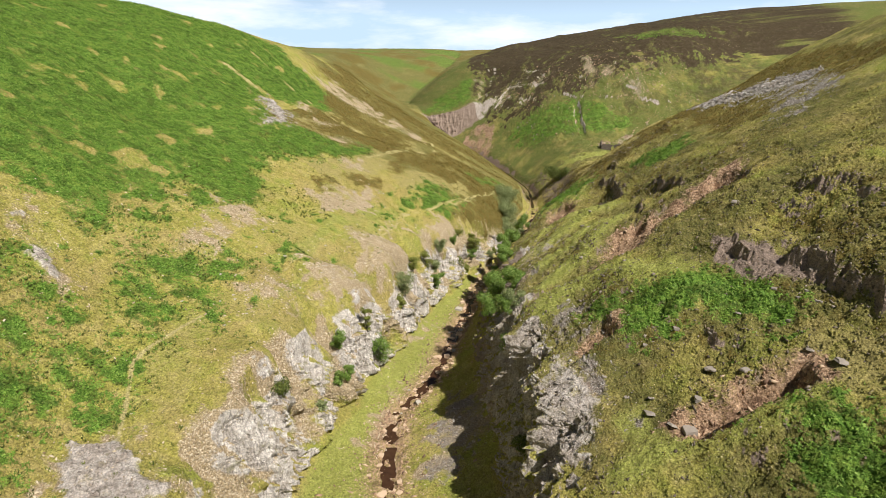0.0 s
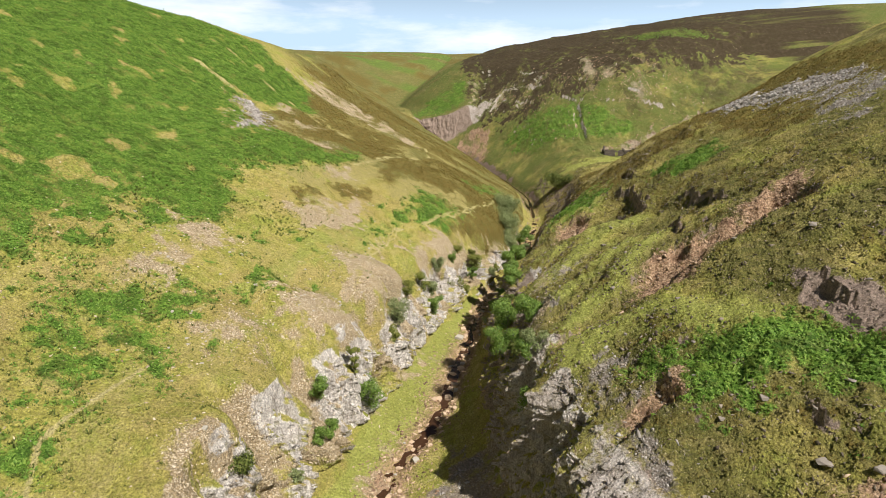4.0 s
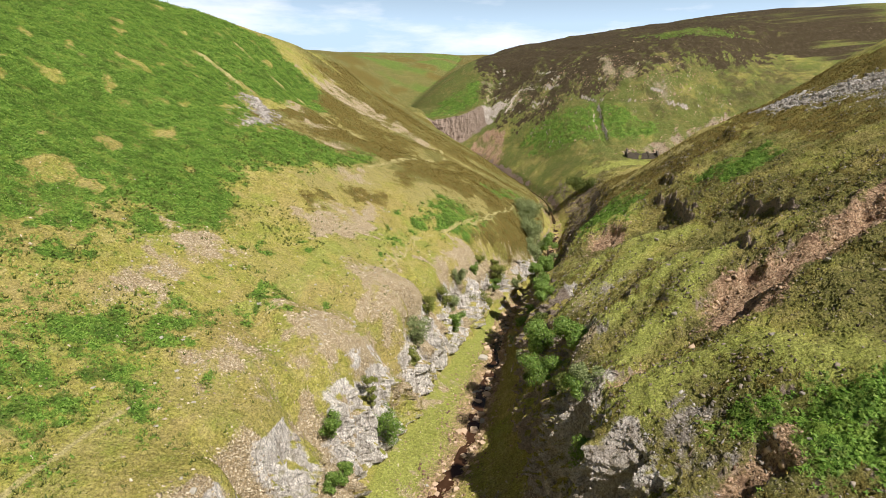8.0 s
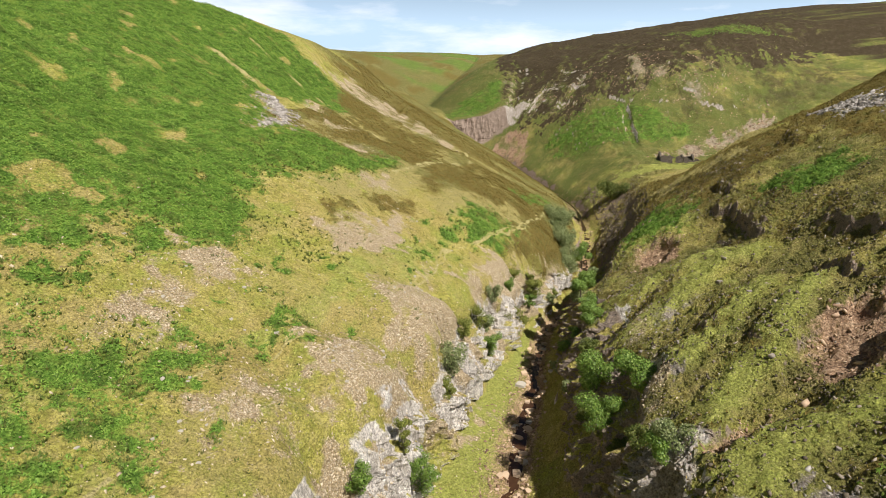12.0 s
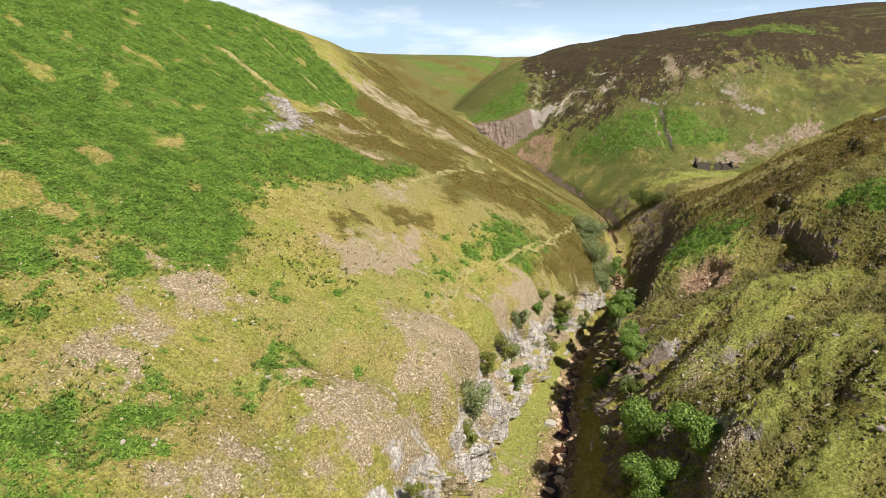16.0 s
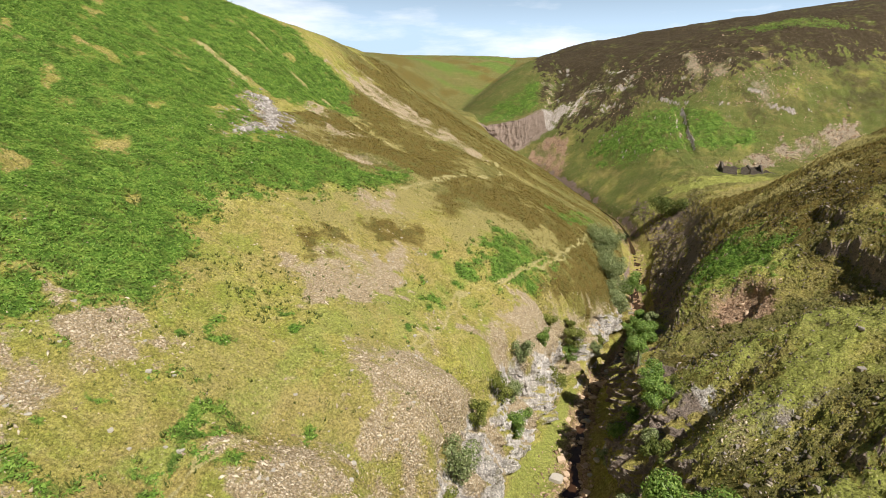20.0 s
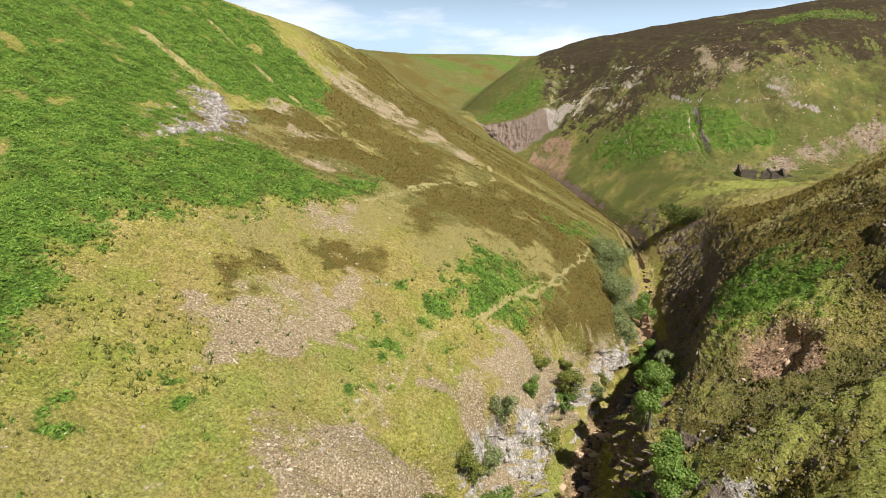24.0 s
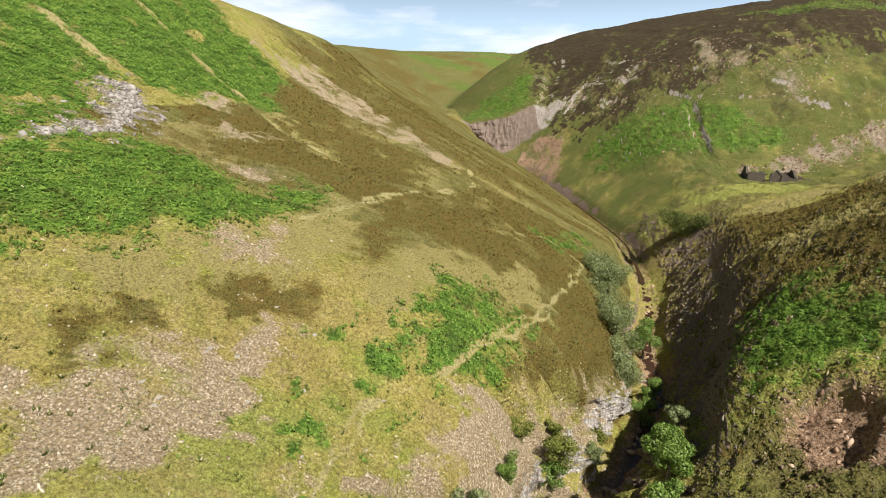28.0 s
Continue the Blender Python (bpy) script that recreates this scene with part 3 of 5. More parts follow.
SCREE_FAR = [(69, 350), (95, 339), (121, 324), (116, 302), (96, 303), (76, 316)]
EARTH = [
    [(24.5, 84.7), (32.5, 93.8), (40, 91.7), (51.9, 95.7), (50.4, 90.9), (44.6, 86.1), (35.4, 84), (29.5, 81.1)],
    [(29.2, 147.2), (33.5, 147.4), (36, 142.6), (33, 137.6), (27.1, 138.1), (26.5, 142.2)],
    [(23.1, 48.3), (29, 49.6), (34.9, 48.6), (35.3, 45.5), (30.2, 45.8), (24.6, 46.2)],
    [(22.3, 66), (22, 64), (18.5, 63.4), (16, 62.6), (17, 64.6)],
    [(14, 349), (22, 350), (31, 339), (29, 326), (22, 312), (17, 318), (12, 336)],
]
DRY = [
    [(-70.6, 183), (-67, 184), (-59, 187), (-56, 183), (-60, 181.5), (-67, 180.5)], [(-66.7, 202), (-56.5, 202.5), (-43.1, 201), (-29.6, 189), (-24, 190), (-29, 193), (-43, 205), (-56, 206.5), (-66, 206)],
    [(-11.3, 163.4), (-4.9, 173.4), (0.9, 173.9), (-0.5, 162.3), (-6.6, 159.3), (-9.3, 151.1), (-12.8, 150.7), (-14, 156)],
    [(-37.7, 135.5), (-34.1, 143.6), (-27, 153.4), (-19.2, 166.2), (-14, 164), (-16.6, 155.5), (-21.3, 149.1), (-28.4, 142.4), (-33.3, 135.4), (-35.8, 133)],
    [(-12, 160), (-4, 166), (6, 178), (9, 172), (2, 164), (-4, 163)],
    [(62, 186), (72, 204), (88, 225), (92, 218), (78, 200), (70, 184)],
    [(42, 214), (46, 196), (52, 186), (50, 184), (43.5, 195), (40, 212)],
    [(38, 52), (46, 46), (44, 40), (34, 45)],
    [(52, 188), (58, 181), (62, 170), (57, 167), (53, 177), (49, 185)], [(58, 226), (70, 236), (84, 246), (88, 240), (74, 228), (62, 220)],
]
PATHS = [
    ([(-23.3, 158.7), (-18.8, 170.5), (-13.3, 185.9), (-3, 218.6), (-4.8, 229.4)], 0.38),
    ([(-10.6, 140.6), (-3.1, 149.3), (3.1, 159.9), (7.8, 166.5), (12.7, 181.4), (19.4, 205.9), (11.3, 206.8), (3.8, 190.9)], 0.2),
    ([(-34.9, 86.2), (-31.6, 92.8), (-28.8, 96.2), (-26.6, 101.1), (-25.9, 109.6), (-19.6, 116.8), (-12, 129.8), (-10.6, 140.6)], 0.12),
    ([(-35.8, 75.1), (-39.3, 62.6), (-37.5, 57.2), (-35.7, 51.7)], 0.17),
    ([(-67.7, 205.2), (-58.2, 203.1), (-47.2, 201.9), (-36.7, 193.7), (-28.1, 191.9)], 0.35),
    ([(-71.3, 183.1), (-64.9, 182.3), (-60, 181.3)], 0.5),
    ([(62, 190), (74, 206), (88, 228)], 0.5),
]


def inside(outline, soft=2.0, ragged=1.8, seed=0):
    """Cover of an outline in plan, 0..1, with ragged edges."""
    xs, yy = [p[0] for p in outline], [p[1] for p in outline]
    box = (GX > min(xs) - 6) & (GX < max(xs) + 6) & (GY > min(yy) - 6) & (GY < max(yy) + 6)
    X, Y = GX[box], GY[box]
    d, part, side = along(outline + outline[:1], X, Y)
    odd = np.zeros(X.shape, bool)
    for (ax, ay), (bx, by) in zip(outline, outline[1:] + outline[:1]):
        cross = (ay > Y) != (by > Y)
        odd ^= cross & (X < (bx - ax) * (Y - ay) / ((by - ay) or 1e-9) + ax)
    d = np.where(odd, d, -d) + ragged * (1.1 * fbm(X / 7, Y / 7, seed=seed + 71, octaves=4, gain=0.6) + 0.7 * fbm(X / 1.2, Y / 1.2, seed=seed + 72, octaves=2))
    out = np.zeros(GX.shape)
    out[box] = step(-soft, soft, d) * np.clip(0.9 + 0.45 * fbm(X / 2.2, Y / 2.2, seed=seed + 73, octaves=3), 0.2, 1)
    return out


def union(outlines, **how):
    out = np.zeros(GX.shape)
    for i, o in enumerate(outlines):
        out = np.maximum(out, inside(o, seed=i * 5, **how))
    return out


# steepness of the land, along the mesh
ru = np.stack((np.gradient(GX, axis=1), np.zeros_like(GX), np.gradient(GZ, axis=1)), -1)
rv = np.stack((np.gradient(GX, axis=0), np.gradient(GY, axis=0), np.gradient(GZ, axis=0)), -1)
NORMAL = np.cross(ru, rv)
AREA = np.linalg.norm(NORMAL, axis=-1)
NORMAL /= np.maximum(AREA, 1e-9)[..., None]
steep = NORMAL[..., 2]
n3, n6 = fbm(GX / 3, GY / 3, seed=81), fbm(GX / 7, GY / 7, seed=82)
close = 1 - step(430, 520, GY)
rock = np.clip((1 - step(0.42, 0.62, steep + 0.12 * n3)) * step(-90, -60, GY) * close, 0, 1)
gorge_rock = np.maximum(cl, cr) * (1 - step(0.5, 0.74, steep + 0.16 * n3)) * step(-90, -60, GY) * (1 - step(262, 285, GY))
far_cliff = inside([(-14, 352), (-12, 361), (8, 361), (24, 361), (26, 352), (8, 351)], ragged=0.8)
face = step(6.0, 6.3, GS + 0.22 * n3 + 0.14 * (1 - step(104, 112, GY)) - 0.28 * step(138, 150, GY)) * (GS < 9) + (GS >= 9)
rock *= np.where(GS < 9, face, 1)
gorge_rock *= np.where(GS < 9, 1 - 0.65 * cleft, 1 - 0.6 * cleft_r)
rock *= np.where((GS > 5.8) & (GS < 7.2), 1 - 0.55 * cleft, 1)
streak = fbm(GX / 6, GY / 1.6, seed=98, octaves=3)
# the wall is broken by ledges and chutes of scree and turf
broken = step(-0.3, 0.25, fbm(GY / 4.5, GZ / 3.5, seed=94, octaves=4) + 0.62 - 1.1 * cleft - 0.6 * (1 - step(6.1, 6.35, GS)) - 0.8 * np.exp(-((GY - 86) / 3.5) ** 2))
walled = (GS > 5.6) & (GS < 7.3) & (GY < 190)
rock *= np.where(walled, broken, 1)
gorge_rock *= np.where(walled, broken, 1)
gorge_rock *= face
rock = np.maximum.reduce((rock, gorge_rock, far_cliff * (1 - step(0.8, 0.95, steep))))
outcrop = union(OUTCROPS, ragged=0.9, soft=0.8)
rock = np.maximum(rock, outcrop)
GZ += outcrop * (GX < 0) * (0.5 + 0.5 * lattice(np.floor(GX / 1.1 + 0.5 * n3).astype(np.int64), np.floor(GY / 0.9 + 0.4 * n6).astype(np.int64), np.int64(4), 6))
bracken = union(BRACKEN, ragged=3.0, soft=2.4)
patchy = np.maximum(bracken * (1 - 0.9 * step(0.68, 0.95, fbm(GX / 5, GY / 7, seed=85, octaves=3) * (GS < 6) + 0)), 0)
sprinkled = step(0.55, 0.8, fbm(GX / 1.6, GY / 1.6, seed=86, octaves=2)) * step(0.1, 0.4, fbm(GX / 14, GY / 14, seed=87)) * (GS > 3.3) * (GS < 5.4) * (1 - step(150, 165, GY)) * step(30, 50, GY)
upland = 0.8 * step(-0.3, 0.15, fbm(GX / 60, GY / 90, seed=101, octaves=3)) * step(380, 430, GY) * (GS > 1.6) * (GS < 10.5)
thinned = step(2.9, 3.6, GS) * (GS < 6) * (1 - step(95, 120, GY))       # open bracken with grass between on the lower slope
patchy = patchy * (1 - thinned * (0.47 - 0.75 * fbm(GX / 1.9, GY / 1.9, seed=87, octaves=3)).clip(0, 0.9))
bracken = np.maximum.reduce((patchy, sprinkled * 0.9, upland))
# far hill heather also spreads to the lower right, partly to paint in cloud shade
heather = np.maximum.reduce((union(HEATHER[:3] + HEATHER[5:], ragged=2.2), 0.95 * union(HEATHER[3:5] + [[(-21.5, 152.5), (-16.6, 150.8), (-17.2, 146.6), (-21, 144.6)], [(-19, 160), (-15, 166), (-11, 163), (-13, 156.6), (-16.5, 155)]], ragged=2.0, soft=1.4), inside(HEATHER_SPUR, ragged=4, soft=4) * (0.5 + 0.5 * step(-0.2, 0.3, fbm(GX / 9, GY / 9, seed=84))), np.maximum(np.maximum(inside(HEATHER_FAR, ragged=8), 0.5 * inside([(84, 325), (95, 296), (130, 292), (190, 290), (190, 330), (120, 330)], ragged=6, soft=5)) * (0.8 + 0.3 * step(-0.4, 0.1, fbm(GX / 16, GY / 16, seed=88))), inside(HEATHER_MOOR, ragged=20, soft=10) * 0.8)))
right_rough = step(12.4, 13.2, GS) * (1 - step(15.5, 16.5, GS)) * step(128, 165, GY) * (1 - step(225, 245, GY)) * step(-0.25, 0.35, n6)
heather = np.maximum(heather, right_rough * 0.85)
heather = np.maximum(heather, step(0.15, 0.5, fbm(GX / 30, GY / 30, seed=89)) * step(450, 600, GY) * 0.9)
scree = np.maximum.reduce((np.maximum(union(SCREE, ragged=3.2, soft=2.4), union(SCREE[:3], ragged=2.4, soft=1.4)) * np.clip(1.1 + 0.5 * streak + 0.3 * n3, 0.4, 1), union(SCREE_THIN, ragged=2.6) * (0.45 + 0.55 * step(-0.2, 0.5, n3)), union(SCREE_GREY, ragged=3.5) * (1 - 0.4 * (GY > 295)) * (0.35 + 0.65 * step(-0.3, 0.4, fbm(GX / 5, GY / 9, seed=83)))))
lip = step(5.5, 6.0, GS - 0.55 * step(146, 156, GY)) * (1 - step(6.7, 6.9, GS)) * step(36, 50, GY) * (1 - step(178, 190, GY)) * step(-0.15, 0.35, fbm(GX / 4, GY / 4, seed=90))
scree = np.maximum.reduce((scree, lip * 0.85, 0.8 * cl * (1 - broken) * (1 - step(6.75, 6.95, GS)) * step(-0.5, 0.1, fbm(GX / 2.2, GZ / 2.2, GY / 2.2, seed=93))))
far_bands = (GY > 290) * (GY < 450) * (GS > 12.8) * (1 - step(0.62, 0.78, steep)) * step(-0.2, 0.3, fbm(GX / 6, GY / 6, seed=118, octaves=3))
scree = np.maximum(scree, 0.3 * far_bands)
scree = np.maximum(scree, 0.36 * inside(SCREE_FAR, ragged=8, soft=6) * step(-0.3, 0.35, fbm(GX / 4, GY / 7, seed=115, octaves=4)))
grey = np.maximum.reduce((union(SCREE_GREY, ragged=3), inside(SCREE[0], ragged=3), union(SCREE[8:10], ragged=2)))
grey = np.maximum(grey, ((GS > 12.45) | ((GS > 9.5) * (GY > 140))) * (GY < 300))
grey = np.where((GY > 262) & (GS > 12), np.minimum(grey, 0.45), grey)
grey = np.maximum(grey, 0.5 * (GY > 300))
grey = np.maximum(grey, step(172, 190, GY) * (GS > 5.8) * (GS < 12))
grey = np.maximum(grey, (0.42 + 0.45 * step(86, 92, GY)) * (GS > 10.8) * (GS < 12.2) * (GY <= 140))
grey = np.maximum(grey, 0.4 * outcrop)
earth = np.maximum(union(EARTH, ragged=1.4), washed * ((GY > 60) & (GY < 98) | (GY > 134) & (GY < 160)) * 0.7 * (GS > 12))
earth *= 1 - (GY > 300) * (0.05 + 0.45 * step(-0.3, 0.3, fbm(GX / 3, GY / 5, seed=117, octaves=4)))
earth = np.maximum(earth, bed * 0.6 * step(60, 70, GY) * (1 - 0.75 * step(190, 225, GY)))
left_far = step(148, 170, GY) * (GS > 3) * (GS < 6.6)
heather = np.maximum(heather, left_far * 0.85 * step(-0.3, 0.3, fbm(GX / 14, GY / 3.5, seed=99, octaves=3)) * (1 - 0.9 * bracken))
def blurred(a, n):
    for axis in (0, 1):
        pad = [(n + 1, n) if k == axis else (0, 0) for k in (0, 1)]
        c = np.cumsum(np.pad(a, pad, mode="edge"), axis=axis)
        a = (np.take(c, np.arange(2 * n + 1, c.shape[axis]), axis=axis) - np.take(c, np.arange(0, c.shape[axis] - 2 * n - 1), axis=axis)) / (2 * n + 1)
    return a


lie = blurred(steep, 5)                                # broad lie of the land: steep fronts are stony and brown, crests green; averted shade and sunlit tops are painted in with them
front_slope = (1 - step(0.74, 0.89, lie + 0.06 * n3)) * step(11.9, 12.3, GS) * (1 - step(15.6, 16.4, GS)) * (1 - step(165, 185, GY)) * step(36, 48, GY)
crest = np.maximum(crest, 0.75 * step(0.88, 0.96, lie + 0.06 * n6) * step(12.0, 12.4, GS) * (1 - step(15.2, 16, GS)) * (1 - step(140, 165, GY)))
# olive also darkens the right bank's averted slopes in colour
olive = np.maximum(left_far * 0.75, np.maximum(np.maximum(np.maximum(step(12.1, 12.7, GS) * 0.78, 0.95 * front_slope), step(225, 262, GY)) * np.clip(0.75 + 0.6 * n6, 0, 1), step(300, 380, GY)))
# bright green: lush grass, and on the right crests a painted sunlit tone too
lush_lit = np.maximum.reduce((crest, talus * (GS < 8.2) * (GY < 150), union([[(-25, 128), (-20, 133), (-12, 145), (-6, 149), (-9, 139), (-17, 128), (-24, 112), (-30, 98), (-32, 96), (-29, 108)], [(45, 256), (60, 262), (78, 262), (90, 255), (75, 245), (58, 248)]], ragged=3)))
# brown heather on the fronts, partly painted shade of slopes facing off the sun
heather = np.maximum(heather, 0.6 * front_slope * step(-0.6, 0.3, fbm(GX / 1.3, GY / 1.3, seed=111, octaves=3)))
gloomy = step(10.9, 11.4, GS) * (1 - step(12.5, 13.1, GS)) * step(140, 165, GY) * (1 - step(238, 250, GY))
heather = np.maximum(heather, 0.7 * gloomy * step(-0.2, 0.5, n3))
rock = np.maximum(rock, gloomy * (1 - step(0.55, 0.8, steep + 0.15 * n3)))
straws = left_far * (1 - step(5.0, 5.4, GS)) * step(0.1, 0.5, fbm(GX / 4, GY / 9, seed=116, octaves=4)) * (1 - step(230, 250, GY))
dry_land = union(DRY, ragged=2.6)
heather = heather * (1 - 0.35 * straws) * (1 - 0.8 * dry_land)
dry = np.maximum.reduce((dry_land, 0.6 * straws, 0.45 * step(0.2, 0.6, fbm(GX / 9, GY / 9, seed=91)) * (GS > 3.2) * (GS < 6.2)))
path = np.zeros(GX.shape)
for nodes, wide in PATHS:
    box, X, Y = beside(nodes, 4)
    d, part, side = along(nodes, X, Y)
    d = np.abs(d + fbm(X / 4, Y / 4, seed=92) * (0.15 if wide == 0.17 else 0.8))
    path[box] = np.maximum(path[box], (1 - step(wide * 0.4, wide * 1.6 + 0.15, d)) * (1.0 if wide == 0.17 else np.clip(0.75 + 0.5 * n3[box], 0.35, 1)))
# far hill mask: naturally dark heather, taken darker as painted cloud shade
far_heath_shade = step(245, 275, GY) * (1 - step(470, 560, GY)) * (GS > 8)
rock *= 1 - 0.85 * np.clip(1.4 * earth, 0, 1) * (GS > 12)
for layer in (scree, path, earth):
    bracken = bracken * (1 - np.clip(layer * 1.3, 0, 1))
    heather = heather * (1 - np.clip(layer * 1.2, 0, 1))
bracken *= (1 - rock) * (1 - 0.3 * (GY > 270) - 0.25 * (GY > 330) * (GX > 90))
heather *= (1 - rock) * (1 - bracken)
scree *= 1 - 0.8 * bracken


GZ += bracken * near * (0.32 * fbm(GX / 1.5, GY / 1.9, seed=112, octaves=2) + 0.16 * fbm(GX / 0.6, GY / 0.8, seed=113, octaves=1))


# ---- materials ----
def material(name):
    m = bpy.data.materials.new(name)
    m.use_nodes = True
    return m, m.node_tree.nodes, m.node_tree.links, m.node_tree.nodes["Principled BSDF"]


def noise_node(nodes, links, scale, detail=4.0, rough=0.55, stretch=None, kind="ShaderNodeTexNoise"):
    geo = nodes.new("ShaderNodeNewGeometry")
    tex = nodes.new(kind)
    tex.inputs["Scale"].default_value = scale
    if kind == "ShaderNodeTexNoise":
        tex.inputs["Detail"].default_value, tex.inputs["Roughness"].default_value = detail, rough
    if stretch:
        turn = nodes.new("ShaderNodeMapping")
        turn.inputs["Scale"].default_value = stretch
        links.new(geo.outputs["Position"], turn.inputs[0])
        links.new(turn.outputs[0], tex.inputs["Vector"])
    else:
        links.new(geo.outputs["Position"], tex.inputs["Vector"])
    return tex.outputs["Fac" if kind == "ShaderNodeTexNoise" else "Distance"]


def ramp_node(nodes, links, fac, stops):
    r = nodes.new("ShaderNodeValToRGB")
    while len(r.color_ramp.elements) < len(stops):
        r.color_ramp.elements.new(0.5)
    for e, (at, c) in zip(r.color_ramp.elements, stops):
        e.position, e.color = at, (*c, 1)
    links.new(fac, r.inputs[0])
    return r.outputs[0]


def mix_node(nodes, links, fac, a, b, how="MIX"):
    x = nodes.new("ShaderNodeMixRGB")
    x.blend_type = how
    for socket, v in zip(x.inputs, (fac, a, b)):
        if isinstance(v, (int, float)):
            socket.default_value = v
        elif isinstance(v, tuple):
            socket.default_value = (*v, 1)
        else:
            links.new(v, socket)
    return x.outputs[0]


def math_node(nodes, links, how, a, b=0.0, c=0.0):
    x = nodes.new("ShaderNodeMath")
    x.operation = how
    for socket, v in zip(x.inputs, (a, b, c)):
        if isinstance(v, (int, float)):
            socket.default_value = v
        else:
            links.new(v, socket)
    return x.outputs[0]


def sharpen(nodes, links, mask, grainy, soft=0.25):
    """A cover mask broken up by fine noise."""
    v = math_node(nodes, links, "ADD", mask, math_node(nodes, links, "MULTIPLY_ADD", grainy, 1.1, -0.55))
    x = nodes.new("ShaderNodeMapRange")
    x.interpolation_type = "SMOOTHSTEP"
    x.inputs["From Min"].default_value, x.inputs["From Max"].default_value = 0.5 - soft, 0.5 + soft
    links.new(v, x.inputs["Value"])
    return x.outputs["Result"]


def land_material():
    m, n, l, shader = material("land")
    a, b, e = n.new("ShaderNodeAttribute"), n.new("ShaderNodeAttribute"), n.new("ShaderNodeAttribute")
    a.attribute_name, b.attribute_name, e.attribute_name = "cover_a", "cover_b", "cover_c"
    sa, sb, se = n.new("ShaderNodeSeparateColor"), n.new("ShaderNodeSeparateColor"), n.new("ShaderNodeSeparateColor")
    l.new(e.outputs["Color"], se.inputs[0])
    l.new(a.outputs["Color"], sa.inputs[0])
    l.new(b.outputs["Color"], sb.inputs[0])
    wide, mid, fine, speck = noise_node(n, l, 0.06), noise_node(n, l, 0.55, 5), noise_node(n, l, 2.6, 6, 0.7), noise_node(n, l, 6.5, 4, 0.75)
    grass = ramp_node(n, l, mid, [(0.3, (0.275, 0.28, 0.052)), (0.5, (0.40, 0.365, 0.088)), (0.7, (0.49, 0.42, 0.15))])
    grass = mix_node(n, l, ramp_node(n, l, wide, [(0.45, (0, 0, 0)), (0.65, (0.5, 0.5, 0.5))]), grass, (0.39, 0.28, 0.11))
    drifts = noise_node(n, l, 0.17, 5, 0.62)
    grass = mix_node(n, l, ramp_node(n, l, drifts, [(0.36, (0.75, 0.75, 0.75)), (0.48, (0, 0, 0))]), grass, (0.30, 0.34, 0.06))
    grass = mix_node(n, l, ramp_node(n, l, drifts, [(0.54, (0, 0, 0)), (0.66, (0.7, 0.7, 0.7))]), grass, (0.42, 0.33, 0.125))
    moor = ramp_node(n, l, mid, [(0.3, (0.10, 0.098, 0.028)), (0.5, (0.17, 0.162, 0.046)), (0.72, (0.27, 0.225, 0.085))])
    grass = mix_node(n, l, sharpen(n, l, se.outputs[0], fine, 0.4), grass, moor)
    grass = mix_node(n, l, math_node(n, l, "MULTIPLY", se.outputs[2], ramp_node(n, l, noise_node(n, l, 0.11, 5, 0.65), [(0.40, (0.1, 0.1, 0.1)), (0.56, (0.85, 0.85, 0.85))])), grass, mix_node(n, l, fine, (0.055, 0.085, 0.016), (0.17, 0.205, 0.045)))
    moss = mix_node(n, l, mid, (0.24, 0.28, 0.05), (0.43, 0.43, 0.115))
    grass = mix_node(n, l, sharpen(n, l, se.outputs[1], fine, 0.4), grass, moss)
    grass = mix_node(n, l, ramp_node(n, l, fine, [(0.33, (0.45, 0.45, 0.45)), (0.44, (0, 0, 0))]), grass, (0.095, 0.088, 0.02))
    clumps = noise_node(n, l, 2.3, kind="ShaderNodeTexVoronoi")
    grass = mix_node(n, l, ramp_node(n, l, clumps, [(0.42, (0, 0, 0)), (0.72, (0.3, 0.3, 0.3))]), grass, (0.10, 0.085, 0.025))
    grass = mix_node(n, l, ramp_node(n, l, speck, [(0.58, (0, 0, 0)), (0.70, (0.6, 0.6, 0.6))]), grass, (0.50, 0.44, 0.23))
    dots = noise_node(n, l, 3.3, 3, 0.6)
    grass = mix_node(n, l, ramp_node(n, l, dots, [(0.31, (0.75, 0.75, 0.75)), (0.37, (0, 0, 0))]), grass, (0.085, 0.105, 0.02))
    grass = mix_node(n, l, ramp_node(n, l, dots, [(0.64, (0, 0, 0)), (0.69, (0.65, 0.65, 0.65))]), grass, (0.58, 0.50, 0.29))
    straw = mix_node(n, l, fine, (0.24, 0.21, 0.06), (0.44, 0.37, 0.15))
    dead = ramp_node(n, l, fine, [(0.35, (0.055, 0.115, 0.014)), (0.5, (0.10, 0.195, 0.026)), (0.68, (0.23, 0.34, 0.055))])
    patchy_green = noise_node(n, l, 0.4, 4, 0.6, (0.8, 1.3, 1.6))
    dead = mix_node(n, l, ramp_node(n, l, patchy_green, [(0.38, (0.7, 0.7, 0.7)), (0.52, (0, 0, 0))]), dead, (0.05, 0.10, 0.016))
    dead = mix_node(n, l, ramp_node(n, l, patchy_green, [(0.54, (0, 0, 0)), (0.68, (0.5, 0.5, 0.5))]), dead, (0.24, 0.30, 0.055))
    heath = mix_node(n, l, fine, (0.10, 0.075, 0.02), (0.235, 0.175, 0.046))
    heath = mix_node(n, l, ramp_node(n, l, mid, [(0.45, (0, 0, 0)), (0.68, (0.7, 0.7, 0.7))]), heath, (0.13, 0.135, 0.036))
